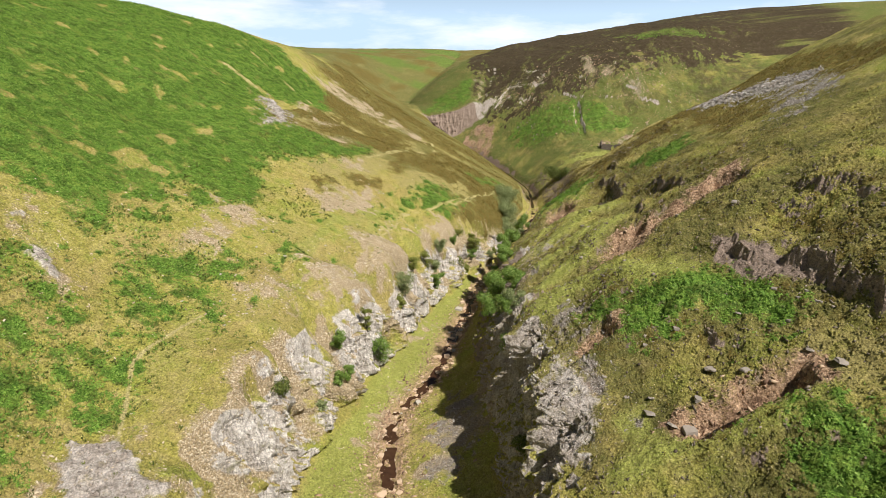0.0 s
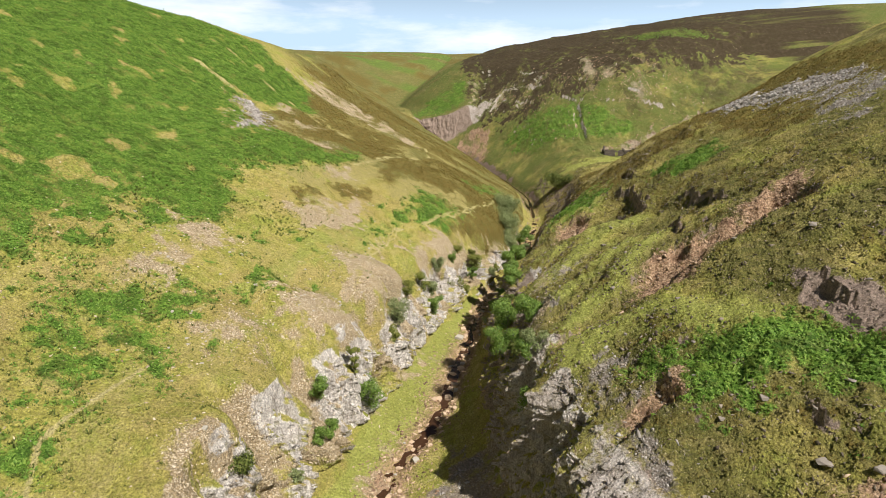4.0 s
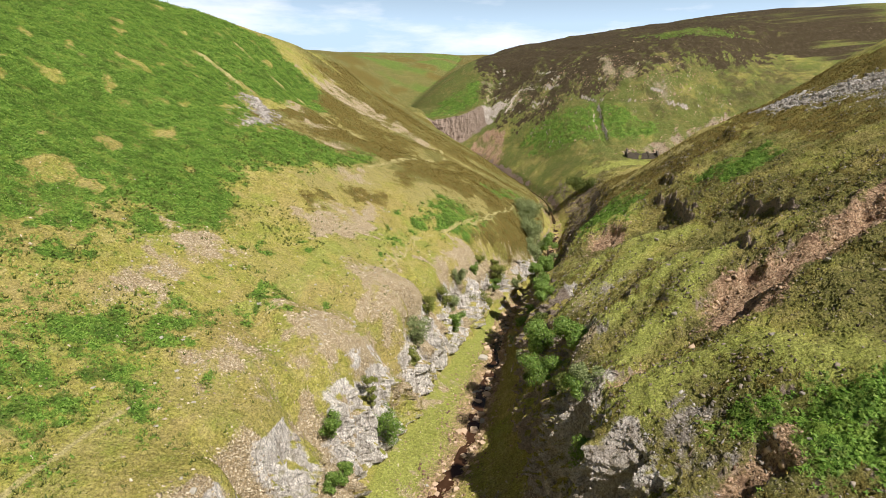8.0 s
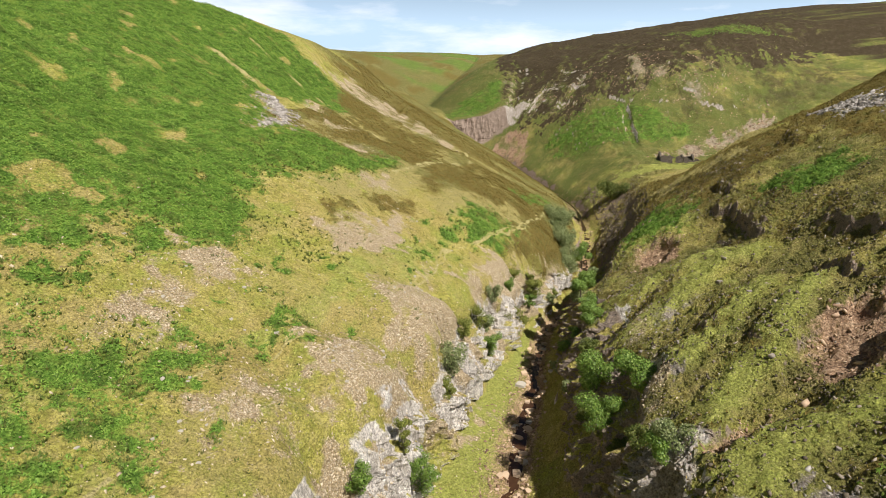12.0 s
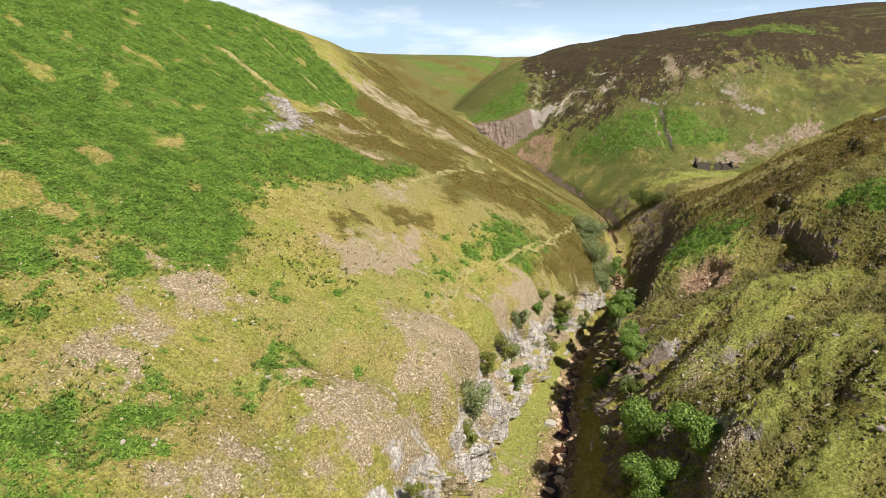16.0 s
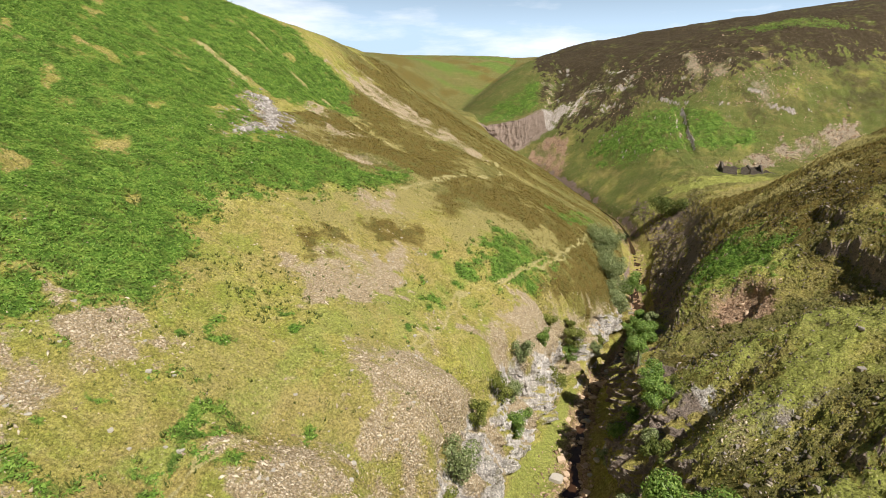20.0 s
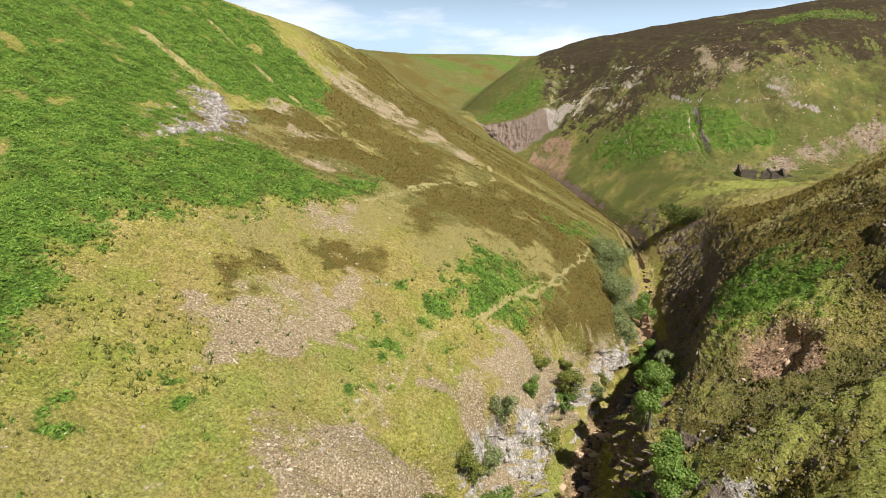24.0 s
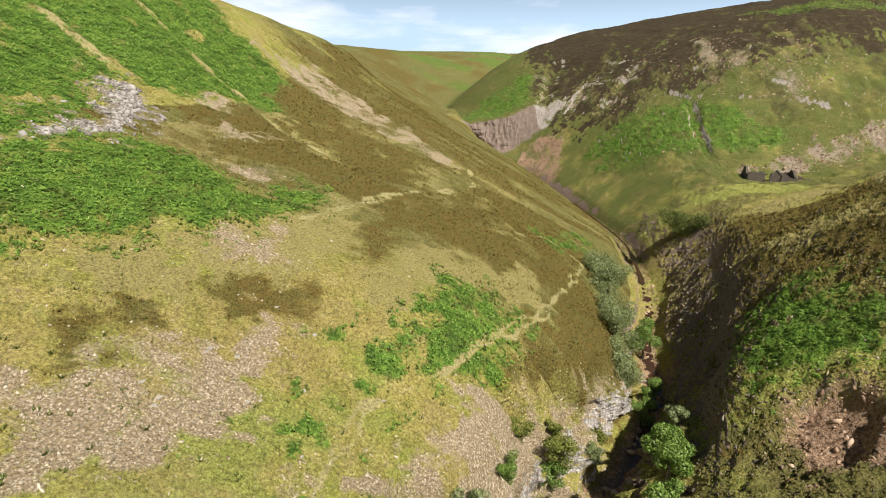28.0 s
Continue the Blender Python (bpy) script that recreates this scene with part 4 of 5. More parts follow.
    # far heather: own dark brown, deepened in colour for passing cloud shade
    heath = mix_node(n, l, math_node(n, l, "MULTIPLY", se.outputs[2], 0.85), heath, mix_node(n, l, ramp_node(n, l, mid, [(0.5, (0, 0, 0)), (0.66, (0.7, 0.7, 0.7))]), mix_node(n, l, fine, (0.018, 0.013, 0.011), (0.062, 0.046, 0.03)), (0.09, 0.058, 0.045)))
    stones = noise_node(n, l, 4.2, kind="ShaderNodeTexVoronoi")
    rubble = mix_node(n, l, ramp_node(n, l, stones, [(0.1, (1, 1, 1)), (0.55, (0, 0, 0))]), (0.43, 0.33, 0.20), (0.78, 0.68, 0.51))
    rubble = mix_node(n, l, ramp_node(n, l, speck, [(0.4, (0.6, 0.6, 0.6)), (0.6, (0, 0, 0))]), rubble, (0.21, 0.155, 0.08))
    grit = mix_node(n, l, ramp_node(n, l, stones, [(0.1, (1, 1, 1)), (0.5, (0, 0, 0))]), (0.23, 0.195, 0.16), (0.48, 0.435, 0.39))
    beds = noise_node(n, l, 1.0, 7, 0.72, (0.9, 0.6, 0.28))
    knobs = noise_node(n, l, 1.0, kind="ShaderNodeTexVoronoi", stretch=(1.6, 1.0, 1.3))
    cracks = noise_node(n, l, 1.0, kind="ShaderNodeTexVoronoi", stretch=(0.8, 0.8, 0.22))
    cracks.node.feature = "DISTANCE_TO_EDGE"
    cliff = ramp_node(n, l, beds, [(0.30, (0.27, 0.235, 0.20)), (0.43, (0.53, 0.48, 0.425)), (0.60, (0.74, 0.69, 0.63))])
    cliff = mix_node(n, l, ramp_node(n, l, cracks, [(0.0, (0.4, 0.4, 0.4)), (0.08, (0, 0, 0))]), cliff, (0.10, 0.085, 0.065))
    cliff = mix_node(n, l, ramp_node(n, l, fine, [(0.33, (0.55, 0.55, 0.55)), (0.44, (0, 0, 0))]), cliff, (0.18, 0.155, 0.12))
    cliff = mix_node(n, l, ramp_node(n, l, mid, [(0.58, (0, 0, 0)), (0.67, (0.6, 0.6, 0.6))]), cliff, (0.21, 0.195, 0.075))
    cliff = mix_node(n, l, ramp_node(n, l, knobs, [(0.5, (0, 0, 0)), (0.85, (0.4, 0.4, 0.4))]), cliff, (0.26, 0.22, 0.17))
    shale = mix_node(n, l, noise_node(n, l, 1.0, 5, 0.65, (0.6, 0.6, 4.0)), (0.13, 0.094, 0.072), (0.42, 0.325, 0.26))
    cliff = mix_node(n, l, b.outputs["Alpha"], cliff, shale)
    clay = ramp_node(n, l, fine, [(0.36, (0.17, 0.10, 0.062)), (0.5, (0.38, 0.245, 0.15)), (0.66, (0.60, 0.43, 0.285))])
    clay = mix_node(n, l, ramp_node(n, l, stones, [(0.16, (0.7, 0.7, 0.7)), (0.42, (0, 0, 0))]), clay, (0.44, 0.30, 0.19))
    clay = mix_node(n, l, ramp_node(n, l, mid, [(0.36, (0.7, 0.7, 0.7)), (0.47, (0, 0, 0))]), clay, (0.14, 0.08, 0.05))
    trodden = mix_node(n, l, fine, (0.35, 0.305, 0.11), (0.50, 0.43, 0.21))
    c = grass
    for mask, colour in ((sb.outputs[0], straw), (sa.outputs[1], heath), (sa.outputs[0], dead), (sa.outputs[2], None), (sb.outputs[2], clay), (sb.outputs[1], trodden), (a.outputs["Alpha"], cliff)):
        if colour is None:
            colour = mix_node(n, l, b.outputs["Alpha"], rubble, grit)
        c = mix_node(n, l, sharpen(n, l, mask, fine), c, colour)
    c = mix_node(n, l, 0.85, c, ramp_node(n, l, noise_node(n, l, 4.6, 5, 0.85), [(0.37, (0.38, 0.38, 0.38)), (0.5, (1, 1, 1)), (0.64, (1.6, 1.57, 1.52))]), "MULTIPLY")
    l.new(c, shader.inputs["Base Color"])
    shader.inputs["Roughness"].default_value = 0.95
    shader.inputs["Specular IOR Level"].default_value = 0.15
    rise = math_node(n, l, "ADD", math_node(n, l, "MULTIPLY", fine, 0.8), math_node(n, l, "MULTIPLY", speck, 0.35))
    rise = math_node(n, l, "SUBTRACT", rise, math_node(n, l, "MULTIPLY", math_node(n, l, "MULTIPLY", clumps, 0.35), math_node(n, l, "SUBTRACT", 1.0, a.outputs["Alpha"])))
    bump = n.new("ShaderNodeBump")
    bump.inputs["Strength"].default_value, bump.inputs["Distance"].default_value = 1.0, 0.5
    l.new(rise, bump.inputs["Height"])
    l.new(bump.outputs[0], shader.inputs["Normal"])
    return m


def island_material(name, stops, rough=0.8, gloss=0.2, leafy=0.0, grain_scale=0.0, drift=None):
    """A material whose pieces differ by chance between the colours of stops; drift: a second tint that comes in broad patches."""
    m, n, l, shader = material(name)
    geo = n.new("ShaderNodeNewGeometry")
    c = ramp_node(n, l, geo.outputs["Random Per Island"], stops)
    if drift:
        c = mix_node(n, l, ramp_node(n, l, noise_node(n, l, 0.4, 4, 0.6, (0.8, 1.3, 1.6)), [(0.36, (0.7, 0.7, 0.7)), (0.5, (0, 0, 0))]), c, tuple(0.42 * v for v in drift))
        c = mix_node(n, l, ramp_node(n, l, noise_node(n, l, 0.4, 4, 0.6, (0.8, 1.3, 1.6)), [(0.52, (0, 0, 0)), (0.66, (0.55, 0.55, 0.55))]), c, drift)
    if grain_scale:
        c = mix_node(n, l, 0.5, c, mix_node(n, l, noise_node(n, l, grain_scale, 5, 0.65), (0.45, 0.45, 0.45), (1.5, 1.45, 1.4)), "MULTIPLY")
    l.new(c, shader.inputs["Base Color"])
    shader.inputs["Roughness"].default_value, shader.inputs["Specular IOR Level"].default_value = rough, gloss
    if leafy:
        thin = n.new("ShaderNodeBsdfTranslucent")
        l.new(c, thin.inputs[0])
        both = n.new("ShaderNodeMixShader")
        both.inputs[0].default_value = leafy
        l.new(shader.outputs[0], both.inputs[1])
        l.new(thin.outputs[0], both.inputs[2])
        l.new(both.outputs[0], n["Material Output"].inputs[0])
    return m


LAND = land_material()
FROND = island_material("bracken", [(0.0, (0.085, 0.17, 0.02)), (0.5, (0.16, 0.30, 0.038)), (1.0, (0.29, 0.42, 0.075))], 0.6, 0.25, 0.25, drift=(0.26, 0.33, 0.055))
TUFT = island_material("grass_tufts", [(0.0, (0.09, 0.12, 0.018)), (0.5, (0.24, 0.235, 0.045)), (1.0, (0.50, 0.42, 0.16))], 0.85, 0.1, 0.2)
LING = island_material("heather", [(0.0, (0.075, 0.058, 0.016)), (0.6, (0.20, 0.15, 0.038)), (1.0, (0.33, 0.255, 0.075))], 0.95, 0.05)
STONE = island_material("loose_stone", [(0.0, (0.24, 0.175, 0.105)), (0.5, (0.52, 0.43, 0.30)), (1.0, (0.72, 0.625, 0.475))], 0.9, 0.15, grain_scale=6)
PALE_STONE = island_material("pale_boulder", [(0.0, (0.36, 0.32, 0.26)), (1.0, (0.46, 0.42, 0.35))], 0.9, 0.15, grain_scale=5)
PALE_GREY = island_material("pale_grey_scree", [(0.0, (0.20, 0.175, 0.15)), (0.5, (0.33, 0.30, 0.265)), (1.0, (0.48, 0.445, 0.405))], 0.9, 0.15, grain_scale=6)
GREY_STONE = island_material("grey_stone", [(0.0, (0.09, 0.075, 0.058)), (0.5, (0.17, 0.145, 0.115)), (1.0, (0.29, 0.255, 0.215))], 0.9, 0.15, grain_scale=6)
BANK_STONE = island_material("bank_stone", [(0.0, (0.075, 0.06, 0.042)), (0.6, (0.19, 0.155, 0.115)), (1.0, (0.38, 0.325, 0.26))], 0.9, 0.15, grain_scale=6)
LEAF = island_material("leaf", [(0.0, (0.09, 0.16, 0.028)), (0.5, (0.18, 0.29, 0.05)), (1.0, (0.32, 0.42, 0.10))], 0.5, 0.3, 0.3)
GREY_LEAF = island_material("pale_leaf", [(0.0, (0.13, 0.17, 0.055)), (0.5, (0.25, 0.295, 0.11)), (1.0, (0.40, 0.43, 0.21))], 0.55, 0.3, 0.25)
DARK_LEAF = island_material("dark_leaf", [(0.0, (0.06, 0.085, 0.018)), (0.5, (0.115, 0.145, 0.03)), (1.0, (0.20, 0.215, 0.055))], 0.6, 0.2, 0.2)
OLIVE_LEAF = island_material("olive_leaf", [(0.0, (0.09, 0.115, 0.02)), (0.5, (0.19, 0.215, 0.04)), (1.0, (0.33, 0.33, 0.085))], 0.6, 0.2, 0.2)
BARK = island_material("bark", [(0.0, (0.14, 0.12, 0.10)), (1.0, (0.24, 0.21, 0.18))], 0.9, 0.1, grain_scale=9)
RED_STONE = island_material("stained_stone", [(0.0, (0.15, 0.09, 0.06)), (0.5, (0.36, 0.235, 0.15)), (1.0, (0.60, 0.45, 0.31))], 0.8, 0.3, grain_scale=5)


def water_material():
    m, n, l, shader = material("peat_water")
    l.new(mix_node(n, l, noise_node(n, l, 1.2, 4), (0.022, 0.010, 0.005), (0.085, 0.042, 0.02)), shader.inputs["Base Color"])
    shader.inputs["Roughness"].default_value = 0.2
    bump = n.new("ShaderNodeBump")
    bump.inputs["Strength"].default_value, bump.inputs["Distance"].default_value = 0.35, 0.08
    l.new(noise_node(n, l, 4.0, 4, 0.6), bump.inputs["Height"])
    l.new(bump.outputs[0], shader.inputs["Normal"])
    return m


WATER = water_material()


# ---- land ----
def sheet_mesh(name, X, Y, Z):
    rows, cols = X.shape
    me = bpy.data.meshes.new(name)
    idx = np.arange(rows * cols).reshape(rows, cols)
    quads = np.stack((idx[:-1, :-1], idx[:-1, 1:], idx[1:, 1:], idx[1:, :-1]), -1).reshape(-1, 4)
    fill(me, np.stack((X, Y, Z), -1).reshape(-1, 3), quads)
    me.polygons.foreach_set("use_smooth", np.ones(len(quads), bool))
    return me


def fill(me, verts, faces):
    """Vertices and equal-sided faces from arrays."""
    k = faces.shape[1]
    me.vertices.add(len(verts))
    me.vertices.foreach_set("co", np.asarray(verts, np.float32).ravel())
    me.loops.add(faces.size)
    me.loops.foreach_set("vertex_index", np.asarray(faces, np.int32).ravel())
    me.polygons.add(len(faces))
    me.polygons.foreach_set("loop_start", np.arange(0, faces.size, k, dtype=np.int32))
    me.update(calc_edges=True)


COVER = {"cover_a": (bracken, heather, scree, rock), "cover_b": (dry, path, earth, grey), "cover_c": (olive, lush_lit, far_heath_shade, np.ones(GX.shape))}


def add_cover(me, r, c, times):
    """The land's cover at grid places, each for a number of vertices."""
    for name, layers in COVER.items():
        att = me.attributes.new(name, "FLOAT_COLOR", "POINT")
        att.data.foreach_set("color", np.repeat(np.stack([v[r, c] for v in layers], -1), times, 0).astype(np.float32).ravel())


land_mesh = sheet_mesh("land", GX, GY, GZ)
add_cover(land_mesh, *[v.ravel() for v in np.indices(GX.shape)], 1)
facet = (rock[:-1, :-1] > 0.4).ravel()
land_mesh.polygons.foreach_set("use_smooth", ~facet)
land_mesh.materials.append(LAND)
land = tagged(new("ground", land_mesh), "steep moorland valley with bracken, grass, heather, scree and rock", "ground", kind="structure")

# the beck: a ribbon of brown water in its bed
wr = np.where((ys > -40) & (ys < 352))[0]
wy = ys[wr]
wx = np.stack([knots[9][wr, 0] + k * (1.15 + 0.5 * fbm(wy / 7, wy * 0 + 3, seed=95)) * (1 - 0.55 * step(200, 235, wy)) for k in (-1.0, -0.35, 0.35, 1.0)], 1)
wz = np.repeat((knots[9][wr, 1] + 0.14)[:, None], 4, 1)
water = tagged(new("water", sheet_mesh("water", wx, np.repeat(wy[:, None], 4, 1), wz)), "narrow brown peaty beck over stones", "stream", kind="structure")
water.data.materials.append(WATER)


# ---- loose cover: fronds, tufts, heather and stones ----
rng = np.random.default_rng(7)


def strew(weight, count):
    """Random places on the land: position, normal. weight per grid point, by area."""
    w = (weight * AREA)[:-1, :-1].ravel().astype(float)
    pick = rng.choice(w.size, count, p=w / w.sum())
    r, c = pick // (GX.shape[1] - 1), pick % (GX.shape[1] - 1)
    u, v = rng.random(count), rng.random(count)
    P = np.stack((GX, GY, GZ), -1)
    p = P[r, c] * ((1 - u) * (1 - v))[:, None] + P[r, c + 1] * (u * (1 - v))[:, None] + P[r + 1, c] * ((1 - u) * v)[:, None] + P[r + 1, c + 1] * (u * v)[:, None]
    strew.at = (r, c)
    return p, NORMAL[r, c]


def stuff(name, verts, faces, mat, label, category):
    me = bpy.data.meshes.new(name)
    fill(me, verts, faces)
    me.materials.append(mat)
    return tagged(new(name, me), label, category, kind="stuff")


def fronds(p, up, size, blades, lift, wide):
    """Fern fronds round each place: broad at the foot, arching out to a tip, one triangle each."""
    k = len(p) * blades
    base, up, s = np.repeat(p, blades, 0), np.repeat(up, blades, 0), np.repeat(size, blades) * rng.uniform(0.7, 1.3, k)
    a = rng.uniform(0, 2 * np.pi, k)
    out = np.stack((np.cos(a), np.sin(a), np.zeros(k)), 1)
    out -= up * (out * up).sum(1)[:, None]
    out /= np.linalg.norm(out, axis=1)[:, None]
    w = np.cross(out, up) * (wide * s * rng.uniform(0.7, 1.3, k))[:, None]
    h = (rng.uniform(0.5, 1.3, k) * lift * s)[:, None]
    foot = base + out * (0.2 * s)[:, None] + up * h
    tip = base + out * (1.1 * s)[:, None] + up * h * rng.uniform(0.1, 1.0, k)[:, None]
    return np.stack((foot - w, tip, foot + w), 1).reshape(-1, 3), np.arange(k * 3).reshape(-1, 3)


def blades(p, up, size, count):
    """Upright narrow blades: one triangle each."""
    n = len(p)
    k = n * count
    base, s = np.repeat(p, count, 0), np.repeat(size, count) * rng.uniform(0.6, 1.3, k)
    a = rng.uniform(0, 2 * np.pi, k)
    out = np.stack((np.cos(a), np.sin(a), np.zeros(k)), 1)
    side = np.stack((-np.sin(a), np.cos(a), np.zeros(k)), 1)
    foot = base + out * (0.25 * s)[:, None] - np.array((0, 0, 0.04))
    tip = base + out * (0.75 * s)[:, None] + np.array((0, 0, 1.0)) * (s * rng.uniform(0.5, 1.0, k))[:, None]
    w = side * (0.24 * s)[:, None]
    verts = np.stack((foot - w, foot + w, tip), 1).reshape(-1, 3)
    return verts, np.arange(k * 3).reshape(-1, 3)


def domes(p, size):
    """Low uneven tussocks: an apex over a ring of five, hanging over on the downhill side."""
    n = len(p)
    a = np.arange(5) * np.pi / 2.5 + rng.uniform(0, 6.28, n)[:, None]
    r = size[:, None] * rng.uniform(0.7, 1.3, (n, 5))
    ring = p[:, None] + np.stack((np.cos(a) * r, np.sin(a) * r, -0.3 * r), -1)
    top = p + np.stack((rng.normal(-0.1, 0.2, n) * size, rng.normal(0, 0.2, n) * size, size * rng.uniform(0.8, 1.7, n)), -1)
    verts = np.concatenate((top[:, None], ring), 1).reshape(-1, 3)
    k = np.arange(5)
    faces = np.stack((np.zeros(5, int), 1 + k, 1 + (k + 1) % 5), -1)
    return verts, (faces[None] + (np.arange(n) * 6)[:, None, None]).reshape(-1, 3)


def lumps(p, up, size, flat=(0.3, 0.75), rough=0.28):
    """Angular lumps of twelve triangles, one at each place."""
    n = len(p)
    ring = np.arange(6) * np.pi / 3
    shape = np.concatenate((np.stack((np.cos(ring[:3] * 2), np.sin(ring[:3] * 2), np.full(3, 0.75)), 1) * (0.7, 0.7, 1), np.stack((np.cos(ring[:3] * 2 + 0.9), np.sin(ring[:3] * 2 + 0.9), np.full(3, -0.2)), 1), [(0, 0, 1.0), (0, 0, -0.5)]))
    faces = np.array([(6, 0, 1), (6, 1, 2), (6, 2, 0), (0, 3, 1), (1, 3, 4), (1, 4, 2), (2, 4, 5), (2, 5, 0), (0, 5, 3), (7, 4, 3), (7, 5, 4), (7, 3, 5)])
    v = np.repeat(shape[None], n, 0) * (1 + rng.normal(0, rough, (n, 8, 3)))
    v *= np.stack((rng.uniform(0.8, 1.9, n), rng.uniform(0.5, 0.9, n), rng.uniform(*flat, n)), 1)[:, None]
    a = rng.uniform(0, 2 * np.pi, n)
    c, s = np.cos(a)[:, None], np.sin(a)[:, None]
    v = np.stack((v[..., 0] * c - v[..., 1] * s, v[..., 0] * s + v[..., 1] * c, v[..., 2]), -1) * np.asarray(size)[:, None, None]
    # lean with the slope
    tilt = np.stack((np.cross(up, (0.0, 1.0, 0.0)) * -1, np.cross(up, (1.0, 0.0, 0.0)), up), 1)
    tilt[:, 0] = np.cross((0.0, 1.0, 0.0), up)
    tilt[:, 0] /= np.linalg.norm(tilt[:, 0], axis=1)[:, None]
    tilt[:, 1] = np.cross(up, tilt[:, 0])
    v = np.einsum("nvk,nkx->nvx", v, tilt) + p[:, None]
    return v.reshape(-1, 3), (faces[None] + (np.arange(n) * 8)[:, None, None]).reshape(-1, 3)


inview = (1 - step(120, 260, GY)) * 0.75 + 0.25
front = step(25, 38, GY) * (1 - step(330, 420, GY))
p, up = strew(bracken * front * inview * (GX > -112), 112000)
stuff("bracken_fronds", *fronds(p, up, rng.uniform(0.19, 0.34, len(p)) * (1 + 0.8 * step(120, 280, p[:, 1])), 5, 0.75, 0.22), FROND, "green bracken fronds covering the hillsides", "bracken")
p, up = strew(heather * front * inview * (GX > -70) * (GX < 110) * (GY < 300), 42000)
stuff("heather_bushes", *blades(p, up, rng.uniform(0.13, 0.28, len(p)) * (1 + 0.6 * step(140, 260, p[:, 1])), 5), LING, "brown low heather bushes on the slopes", "heather")
grassy = np.clip(1 - bracken - heather - 0.8 * scree - rock - path - earth, 0, 1) * (0.35 + 1.1 * step(12, 13, GS) + 0.8 * step(0.1, 0.5, n3)) * (GX > -70) * (GX < 75)
p, up = strew(grassy * front * inview * (1 - step(230, 260, GY)) * (GS < 12.1), 44000)
stuff("grass_tufts", *blades(p, up, rng.uniform(0.10, 0.2, len(p)), 5), TUFT, "yellow-green tufts of rough hill grass", "grass")
p, up = strew(np.clip(grassy, 0, 1) * (1 - 0.75 * crest) * front * inview * (GS > 11.9) * (GS < 16.6) * (1 - step(215, 250, GY)), 64000)
tussocks = stuff("tussocks", *domes(p, rng.uniform(0.08, 0.2, len(p)) * (1 - 0.3 * crest[strew.at]) * (1 + 0.5 * step(120, 200, p[:, 1]))), LAND, "rough yellow-green tussocks on the steep bank", "grass")
add_cover(tussocks.data, *strew.at, 6)
p, up = strew(np.clip(4 * bracken * (1 - bracken), 0, 1) * np.clip(1 - rock - path - 0.5 * scree, 0, 1) * (GS > 3.4) * (GS < 6) * front * (1 - step(150, 175, GY)) * (GX > -60) + 0.04 * (GS > 4) * (GS < 5.9) * front * (GY < 140) + 0.7 * union([[(-39, 124), (-34.4, 128), (-29, 126.6), (-26, 123), (-26.5, 119), (-31, 114), (-38, 118)], [(-40, 66), (-35, 64.5), (-33, 61), (-36, 57), (-40, 60)]], ragged=3) * (1 - scree), 5000)
stuff("rush_tufts", *blades(p, up, rng.uniform(0.2, 0.42, len(p)), 9), DARK_LEAF, "dark green tufts of rushes and low bracken", "grass")
p, up = strew((scree + 0.25 * lip + 0.03 * (GS > 3) * (GS < 6) * (GY < 170)) * (1 - grey) * front * (1 - rock) * (GX > -70), 27000)
size = np.clip(rng.lognormal(-2.4, 0.5, len(p)), 0.045, 0.21) * (1 - 0.25 * step(112, 122, p[:, 1]))
stuff("scree_stones", *lumps(p, up, size), STONE, "loose buff scree stones on the slope", "scree")
p, up = strew(grey * scree * front * (GX < 115) * (GY < 262) * (0.25 + 0.75 * (union(SCREE_GREY + SCREE[:1]) > 0.3)), 11000)
stuff("grey_scree", *lumps(p, up, np.clip(rng.lognormal(-1.6, 0.5, len(p)), 0.1, 0.8) * (0.5 + 0.5 * step(120, 170, p[:, 1]))), PALE_GREY, "loose grey scree stones on the slope", "scree")
p, up = strew(scree * (GY > 262) * (GX < 135) * (GS > 12) * front, 3000)
stuff("far_scree", *lumps(p, up, np.clip(rng.lognormal(-1.5, 0.45, len(p)), 0.12, 0.7)), RED_STONE, "brown-pink scree blocks under the far hill", "scree")
p, up = strew((earth * (GS > 11.5) + 1.5 * bed + 0.08 * talus) * front, 12000)
stuff("rubble", *lumps(p, up, np.clip(rng.lognormal(-2.05, 0.5, len(p)), 0.05, 0.38)), RED_STONE, "rust-brown rubble in gullies and stream bed", "rubble")

p, up = strew((front_slope * (0.3 + 0.7 * step(0.0, 0.5, n3)) + 0.9 * gloomy * step(0, 0.4, n3) + 0.16 * (GS > 12.2) * (GS < 15.5) * (GY < 170) * step(-0.3, 0.4, n3)) * (1 - bracken) * (1 - earth) * front, 16000)
stuff("bank_stones", *lumps(p, up, np.clip(rng.lognormal(-2.4, 0.5, len(p)), 0.05, 0.26), (0.5, 1.1), 0.4), BANK_STONE, "grey-brown stones weathering out of the steep bank", "stones")

p, up = strew((rock * (cl + cr) * gorge * (1 - step(200, 240, GY)) + 0.4 * outcrop * (GX > -45)), 9000)
knobbly = stuff("crag_blocks", *lumps(p, up, np.clip(rng.lognormal(-1.75, 0.4, len(p)), 0.1, 0.4), (0.5, 1.0)), LAND, "weathered blocks broken out of the gorge cliffs", "rock")
add_cover(knobbly.data, *strew.at, 8)


# ---- trees and bushes ----
def part(name, bm, mat, parent=None, label=""):
    """Links a bmesh as one mesh object under a thing."""
    me = bpy.data.meshes.new(name)
    bm.to_mesh(me)
    bm.free()
    me.materials.append(mat)
    ob = new(name, me)
    ob.parent = parent
    return tagged(ob, label)


